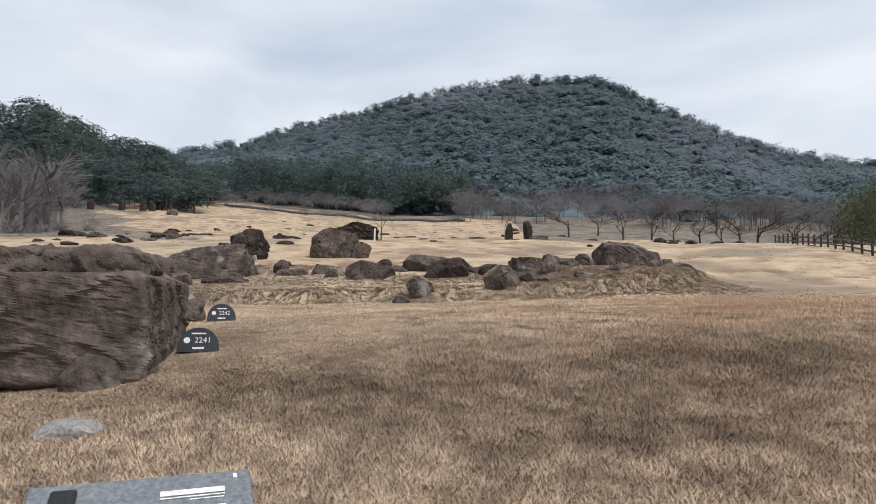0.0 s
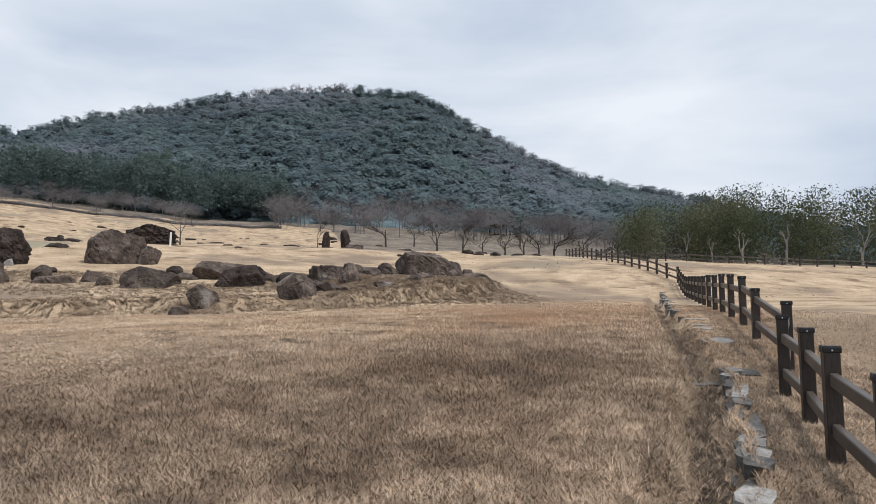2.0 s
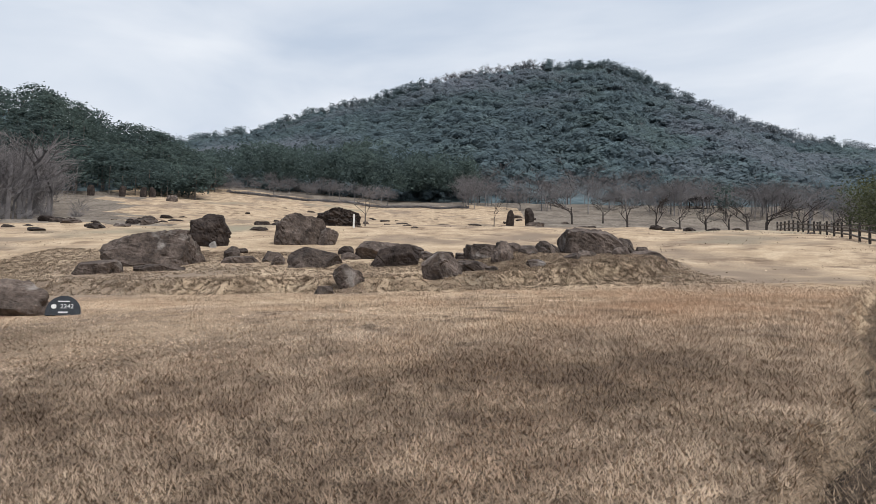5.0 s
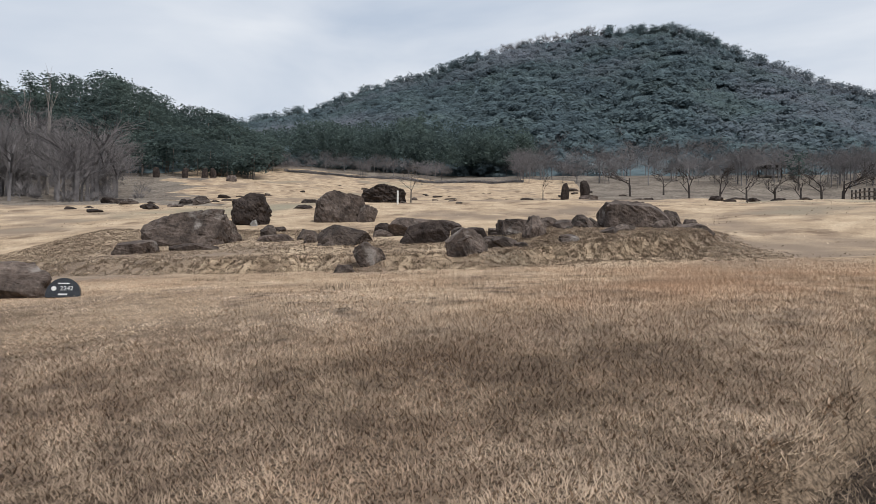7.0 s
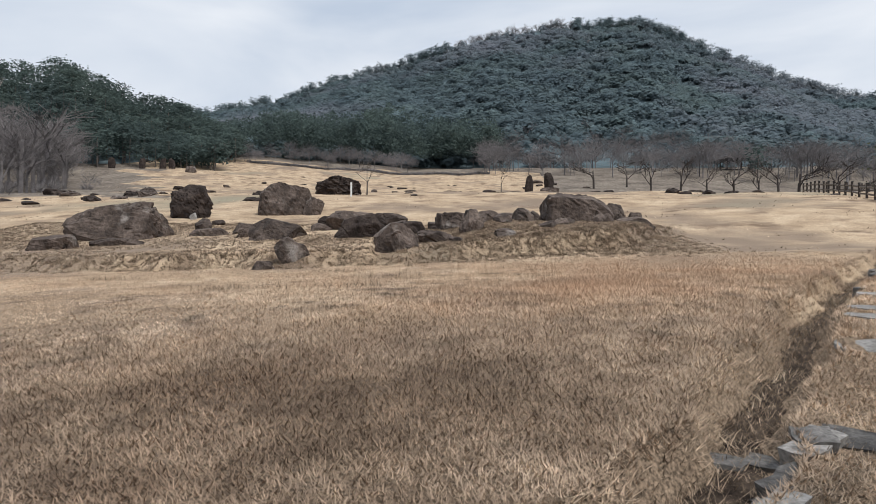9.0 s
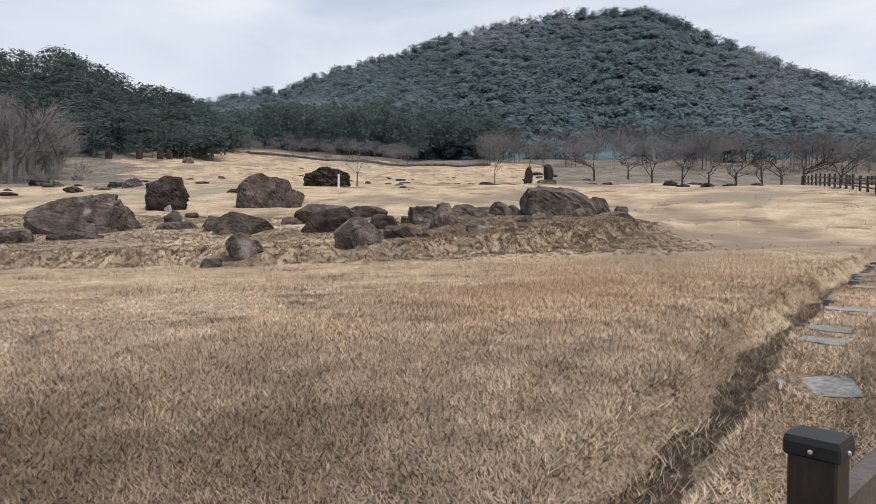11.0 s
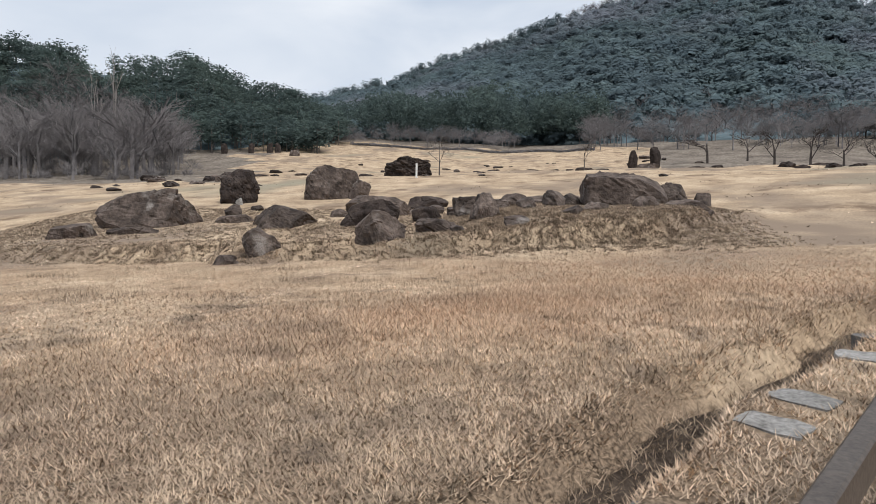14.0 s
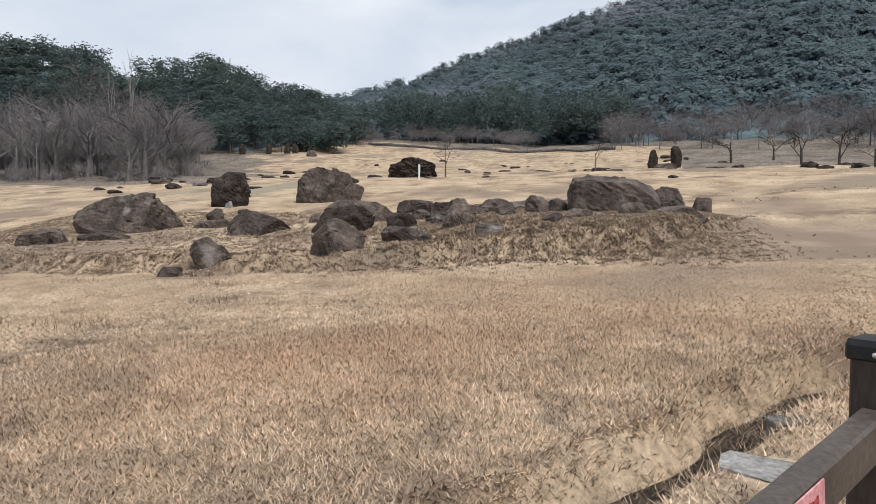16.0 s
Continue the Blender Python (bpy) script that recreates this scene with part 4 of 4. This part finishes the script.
def stone(name, label, x, y, size, rz, material, group, tilt=0.0, rise=0.03, parent=None):
    bm = box_bm(size[0], size[1], size[2], 0.0, True, 0.0)
    bmesh.ops.subdivide_edges(bm, edges=bm.edges[:], cuts=2, use_grid_fill=True)
    off = Vector((rk.uniform(0, 50), rk.uniform(0, 50), 0))
    for v in bm.verts:
        q = v.co * 7 + off
        v.co += Vector((noise.noise(q), noise.noise(q + Vector((9, 0, 0))), noise.noise(q + Vector((0, 9, 0))) * 0.25)) * min(size[0], size[1], size[2] * 1.6) * 0.24
        if abs(v.co.x) > size[0] * 0.4 and abs(v.co.y) > size[1] * 0.4:
            v.co.x *= 0.93
            v.co.y *= 0.93
    ob = link(name, bm, material)
    # the lie of the turf beside the ditch, clear of its slope
    along, off_mid = along_ditch(x, y)
    bx0, by0 = beside(float(along), max(float(off_mid), 1.2))
    dx = (ground_z(bx0 + 0.3, by0) - ground_z(bx0 - 0.3, by0)) / 0.6
    dy = (ground_z(bx0, by0 + 0.3) - ground_z(bx0, by0 - 0.3)) / 0.6
    lean = Vector((-dx, -dy, 1)).to_track_quat("Z", "Y").to_matrix().to_4x4()
    ob.matrix_world = Matrix.Translation((x, y, ground_z(x, y) + rise)) @ lean @ pose(0, 0, -size[2], tilt, 0, rz)
    return tagged(ob, label, "stone", group)


DITCH_TURN = math.degrees(math.atan2(DITCH_DIR[1], DITCH_DIR[0]))
s_at = 0.2
while s_at < DITCH_LEN - 1:
    l = rk.uniform(0.2, 0.48)
    x, y = beside(s_at + l / 2, 0.38 + rk.uniform(-0.03, 0.03))
    if s_at < 5.5 or rk.random() < (0.22 if s_at < 14 else 0.7):
        stone("kerb_stone", "flat grey stone edging the ditch", x, y, (l * 1.05, rk.uniform(0.15, 0.24), 0.2), DITCH_TURN + rk.uniform(-7, 7), FLAG if rk.random() > 0.45 else WETSTONE, "stones edging the ditch", rk.uniform(-2, 2), rk.uniform(0.0, 0.022))
    if s_at < 5.5 and rk.random() < 0.7:
        x, y = beside(s_at + l / 2, 0.29 + rk.uniform(-0.02, 0.02))
        stone("ditch_stone", "dark stone lining the ditch's side", x, y, (l * 0.9, 0.14, 0.16), DITCH_TURN + rk.uniform(-7, 7), WETSTONE, "stones lining the ditch", rk.uniform(-4, 4), -0.01)
    s_at += l + rk.uniform(0.0, 0.08)
for x, y, sx, sy in FLAGSTONES:
    stone("flagstone", "pale grey flagstone let into the turf", x, y, (sx, sy, 0.1), DITCH_TURN - 60 + rk.uniform(-20, 20), FLAG, "flagstones by the ditch", 0, 0.012)
for x, y, sx, sy, sz in ((6.98, 9.0, 0.34, 0.2, 0.22), (7.28, 8.97, 0.26, 0.22, 0.24), (7.55, 9.02, 0.24, 0.2, 0.2), (7.85, 9.12, 0.42, 0.24, 0.14)):
    stone("drain_stone", "dark broken stone set across the ditch", x, y, (sx, sy, sz), rk.uniform(-15, 15), WETSTONE, "stones across the ditch", rk.uniform(-6, 6), 0.035)

# ---- number stones, board and signs ----


def text_mesh(body, size, depth=0.002):
    cu = bpy.data.curves.new("text", "FONT")
    cu.body, cu.size, cu.align_x, cu.align_y, cu.extrude = body, size, "CENTER", "CENTER", depth
    tmp = bpy.data.objects.new("text", cu)
    scene.collection.objects.link(tmp)
    bpy.context.view_layer.update()
    me = bpy.data.meshes.new_from_object(tmp.evaluated_get(bpy.context.evaluated_depsgraph_get()))
    bpy.data.objects.remove(tmp)
    bm = bmesh.new()
    bm.from_mesh(me)
    return bm


def bars_bm(rows, thick=0.002):
    """Flat bars (x, y, width, height) that stand for small print, in one mesh."""
    bm = bmesh.new()
    for x, y, w, h in rows:
        for v in bmesh.ops.create_cube(bm, size=1)["verts"]:
            v.co = Vector((v.co.x * w + x, v.co.y * h + y, v.co.z * thick))
    return bm


def number_stone(number, x, y, rz, w=0.62, h=0.36):
    base = empty("number_stone", x, y, ground_z(x, y) - 0.02, rz)
    tagged(base, "half-round black marker stone lettered %s in white" % number, "marker stone", "number stones")
    bm = bmesh.new()
    n = 18
    ring = [(w / 2 * math.cos(math.pi * k / n), h * math.sin(math.pi * k / n) ** 0.8 + 0.02) for k in range(n + 1)]
    front = [bm.verts.new((a, -0.05, b)) for a, b in ring]
    back = [bm.verts.new((a, 0.05, b)) for a, b in ring]
    bm.faces.new(front[::-1])
    bm.faces.new(back)
    for k in range(n + 1):
        j = (k + 1) % (n + 1)
        bm.faces.new((front[k], front[j], back[j], back[k]))
    bmesh.ops.recalc_face_normals(bm, faces=bm.faces[:])
    body = part("slab", bm, BLACKSTONE, base)
    body.matrix_basis = pose(0, 0, 0, -14)
    t = part("number", text_mesh(number, 0.115), WHITE, body, "white painted number")
    t.matrix_basis = pose(0.06, -0.053, 0.19, 90)
    bm = bmesh.new()
    bmesh.ops.create_cone(bm, cap_ends=True, segments=14, radius1=0.045, radius2=0.045, depth=0.004)
    d = part("emblem", bm, WHITE, body, "plain white round emblem")
    d.matrix_basis = pose(-0.16, -0.053, 0.19, 90)
    b = part("small_print", bars_bm([(0, 0.29, 0.2, 0.022), (0.0, 0.075, 0.16, 0.03)]), WHITE, body, "unreadable white line of print")
    b.matrix_basis = pose(0, -0.053, 0, 90)
    return base


number_stone("2241", -3.15, 10.2, 20, 0.58, 0.36)
number_stone("2242", -4.53, 14.55, 24, 0.6, 0.38)

board = empty("information_board", -0.25, 3.1, ground_z(-0.25, 3.1), 25)
tagged(board, "low slanted grey information board on dark legs", "information board")
b_panel = part("panel", box_bm(0.64, 0.46, 0.03, 0.006), PANEL, board, "grey panel with white print")
b_panel.matrix_basis = pose(0, 0, 0.79, 22)
for sx in (-0.22, 0.22):
    leg = part("leg", box_bm(0.06, 0.06, 0.80, 0.004), CAP, board)
    leg.matrix_basis = pose(sx, 0.05, -0.02)
clip = part("clip", box_bm(0.07, 0.1, 0.03, 0.006), CAP, b_panel, "black clamp on the panel's edge")
clip.matrix_basis = pose(-0.22, 0.13, 0.02)
pr = part("print", bars_bm([(0.14, 0.135, 0.19, 0.024), (0.14, 0.112, 0.19, 0.005), (0.18, 0.098, 0.1, 0.004), (0.14, 0.06, 0.19, 0.006), (0.14, 0.045, 0.17, 0.006), (0.14, 0.03, 0.18, 0.006), (0.27, 0.195, 0.012, 0.022)], 0.002), WHITE, b_panel, "unreadable white lines of print")
pr.matrix_basis = pose(0, 0, 0.0325)


def plate(name, label, m, w, h, marks):
    ob = empty(name, 0, 0, 0)
    ob.matrix_world = m
    tagged(ob, label, "sign", "pink warning plates")
    part("plate", box_bm(w, h, 0.004, 0.0, False), PINK, ob)
    pitch = w * 0.84 / marks
    for k in range(marks):
        cx = -w * 0.42 + pitch * (k + 0.5)
        rows = [(-pitch * 0.22, 0, pitch * 0.1, h * 0.5), (pitch * 0.1, h * 0.18, pitch * 0.36, h * 0.09), (pitch * 0.1, -h * 0.18, pitch * 0.36, h * 0.09), (pitch * 0.3, 0, pitch * 0.1, h * 0.56)]
        t = part("letter", bars_bm(rows, 0.002), REDINK, ob, "unreadable red letter")
        t.matrix_basis = pose(cx, 0, 0.004)
    return ob


PX, PY = POSTS[6]
QX, QY = POSTS[7]
rail_turn = math.degrees(math.atan2(QY - PY, QX - PX))
rise = math.degrees(math.atan2(ground_z(QX, QY) - ground_z(PX, PY), math.hypot(QX - PX, QY - PY)))
nrm = (math.sin(radians(rail_turn)), -math.cos(radians(rail_turn)))
k = 0.53
plate("warning_plate", "pink plate with red lettering on a fence rail",
      pose(PX + (QX - PX) * k + nrm[0] * 0.037, PY + (QY - PY) * k + nrm[1] * 0.037, (ground_z(PX, PY) * (1 - k) + ground_z(QX, QY) * k) - 0.05 + 0.79, 0, 0, 0)
      @ pose(0, 0, 0, 0, 0, rail_turn) @ pose(0, 0, 0, 0, -rise, 0) @ pose(0, 0, 0, 90), 0.36, 0.095, 5)
ptn = math.degrees(math.atan2(QY - POSTS[5][1], QX - POSTS[5][0]))
pn = (math.sin(radians(ptn)), -math.cos(radians(ptn)))
plate("warning_plate", "upright pink plate with red lettering on a fence post",
      pose(PX + pn[0] * 0.069, PY + pn[1] * 0.069, ground_z(PX, PY) + 0.64, 0, 0, ptn) @ pose(0, 0, 0, 90) @ pose(0, 0, 0, 0, 0, -90), 0.48, 0.1, 6)

# ---- trees that stand alone ----


def lone_tree(name, label, x, y, h, template, spread, material, group="", stem=0.012):
    base = empty(name, x, y, ground_z(x, y) - 0.05, (x * 37) % 360)
    tagged(base, label, "tree", group)
    bm = bmesh.new()
    bmesh.ops.create_cone(bm, cap_ends=True, segments=8, radius1=h * stem * 1.6, radius2=h * stem, depth=h * 0.36)
    for v in bm.verts:
        v.co.z += h * 0.18
    part("trunk", bm, material, base)
    v = template * np.array([h * spread, h * spread, h])
    crown = from_arrays("crown", v, np.arange(len(v)).reshape(-1, 3), material)
    crown.parent = base
    return base


lone_tree("small_tree", "small leafless tree by the rock heap", -7.0, 60.5, 3.9, bare_broad[0], 0.9, BARK)
lone_tree("shrub", "thin leafless shrub in the open field", 5.4, 64.0, 3.3, bare_broad[1], 0.7, BARK)
ORCHARD_BARK = mat("dark_orchard_bark", ((0.055, 0.045, 0.04), (0.10, 0.084, 0.076)), 3.0, 0.9, 0.4, 20.0, obj_random=0.2)
orchard = [branch_template(3, 0.72, 0.5, 91 + k, 5, 0.017) for k in range(4)]
rk = random.Random(3)
ORCHARD = [(21.5, 5.2), (23.2, 4.4), (24.6, 5.0), (25.9, 5.6), (19.4, 4.6), (17.6, 5.0), (28.5, 4.2), (29.8, 3.8), (31.5, 4.4), (15.2, 4.8), (13.0, 4.5), (10.4, 4.4), (33.2, 4.0)]
for k, (a, h) in enumerate(ORCHARD):
    d = 128 + rk.uniform(-10, 10)
    lone_tree("orchard_tree", "small leafless orchard tree with low forking limbs", d * math.sin(radians(a)), d * math.cos(radians(a)), h * 1.4, orchard[k % 4], 1.1, ORCHARD_BARK, "orchard trees", 0.02)
for k, (a, d, h) in enumerate(((37.2, 96, 5.0), (41.5, 94, 5.5), (44.6, 93, 6.0), (49.6, 92, 5.8), (39.2, 98, 4.0), (54, 92, 6))):
    lone_tree("park_tree", "young pale-barked leafless tree before the grove", d * math.sin(radians(a)), d * math.cos(radians(a)), h, bare_tall[k % 2], 1.2, PALEBARK, "young trees before the grove")
for k, (a, d, h) in enumerate(((-38.6, 112, 20), (-39.7, 111, 17))):
    lone_tree("poplar", "tall pale leafless tree above the thicket", d * math.sin(radians(a)), d * math.cos(radians(a)), h, bare_tall[k % 2], 0.5, PALEBARK, "tall bare trees", 0.008)
u = 160
a = 22.8
base = empty("pine_tree", u * math.sin(radians(a)), u * math.cos(radians(a)), ground_z(u * math.sin(radians(a)), u * math.cos(radians(a))) - 0.1)
tagged(base, "round-headed dark pine among bare trees", "tree")
v = pines_fine[0] * np.array([9, 9, 8.5])
o = from_arrays("crown", v, np.arange(len(v)).reshape(-1, 3), NEEDLE)
o.parent = base
v = stems[0] * np.array([12, 12, 8])
o = from_arrays("trunk", v, np.arange(len(v)).reshape(-1, 3), BARK)
o.parent = base

# pavilion in the bare belt
u, a = 184, 20.7
pv = empty("pavilion", u * math.sin(radians(a)), u * math.cos(radians(a)), ground_z(u * math.sin(radians(a)), u * math.cos(radians(a))) - 0.1, 12)
tagged(pv, "small open pavilion with a dark hipped roof", "pavilion")
for sx in (-2, 2):
    for sy in (-1.6, 1.6):
        q = part("post", box_bm(0.25, 0.25, 3.0, 0.02), FENCE, pv)
        q.matrix_basis = pose(sx, sy, 0)
bm = bmesh.new()
bmesh.ops.create_cone(bm, cap_ends=True, segments=4, radius1=4.2, radius2=0.5, depth=1.6)
q = part("roof", bm, ROOF, pv, "dark hipped roof")
q.matrix_basis = pose(0, 0, 3.75, 0, 0, 45)
q = part("floor", box_bm(4.4, 3.6, 0.3, 0.02), ROOF, pv)

# white stake, and the low hedge along the top of the field
st = link("stake", box_bm(0.13, 0.1, 1.2, 0.01), WHITE)
st.matrix_world = pose(-6.6, 53.0, ground_z(-6.6, 53.0) - 0.05)
tagged(st, "short white stake beside the rock heap", "stake")
hx = np.repeat(np.linspace(-62, 2, 900), 12)
hy = 160 + 0.0 * hx + rs.uniform(-0.8, 0.8, len(hx))
hz = height(hx, hy) + rs.uniform(0, 0.5, len(hx))
v = cards(np.stack([hx, hy, hz], 1), 0.22, 0.8)
tagged(from_arrays("hedge", v, np.arange(len(v)).reshape(-1, 3), TWIG), "low brown hedge along the top of the field", "hedge", kind="stuff")
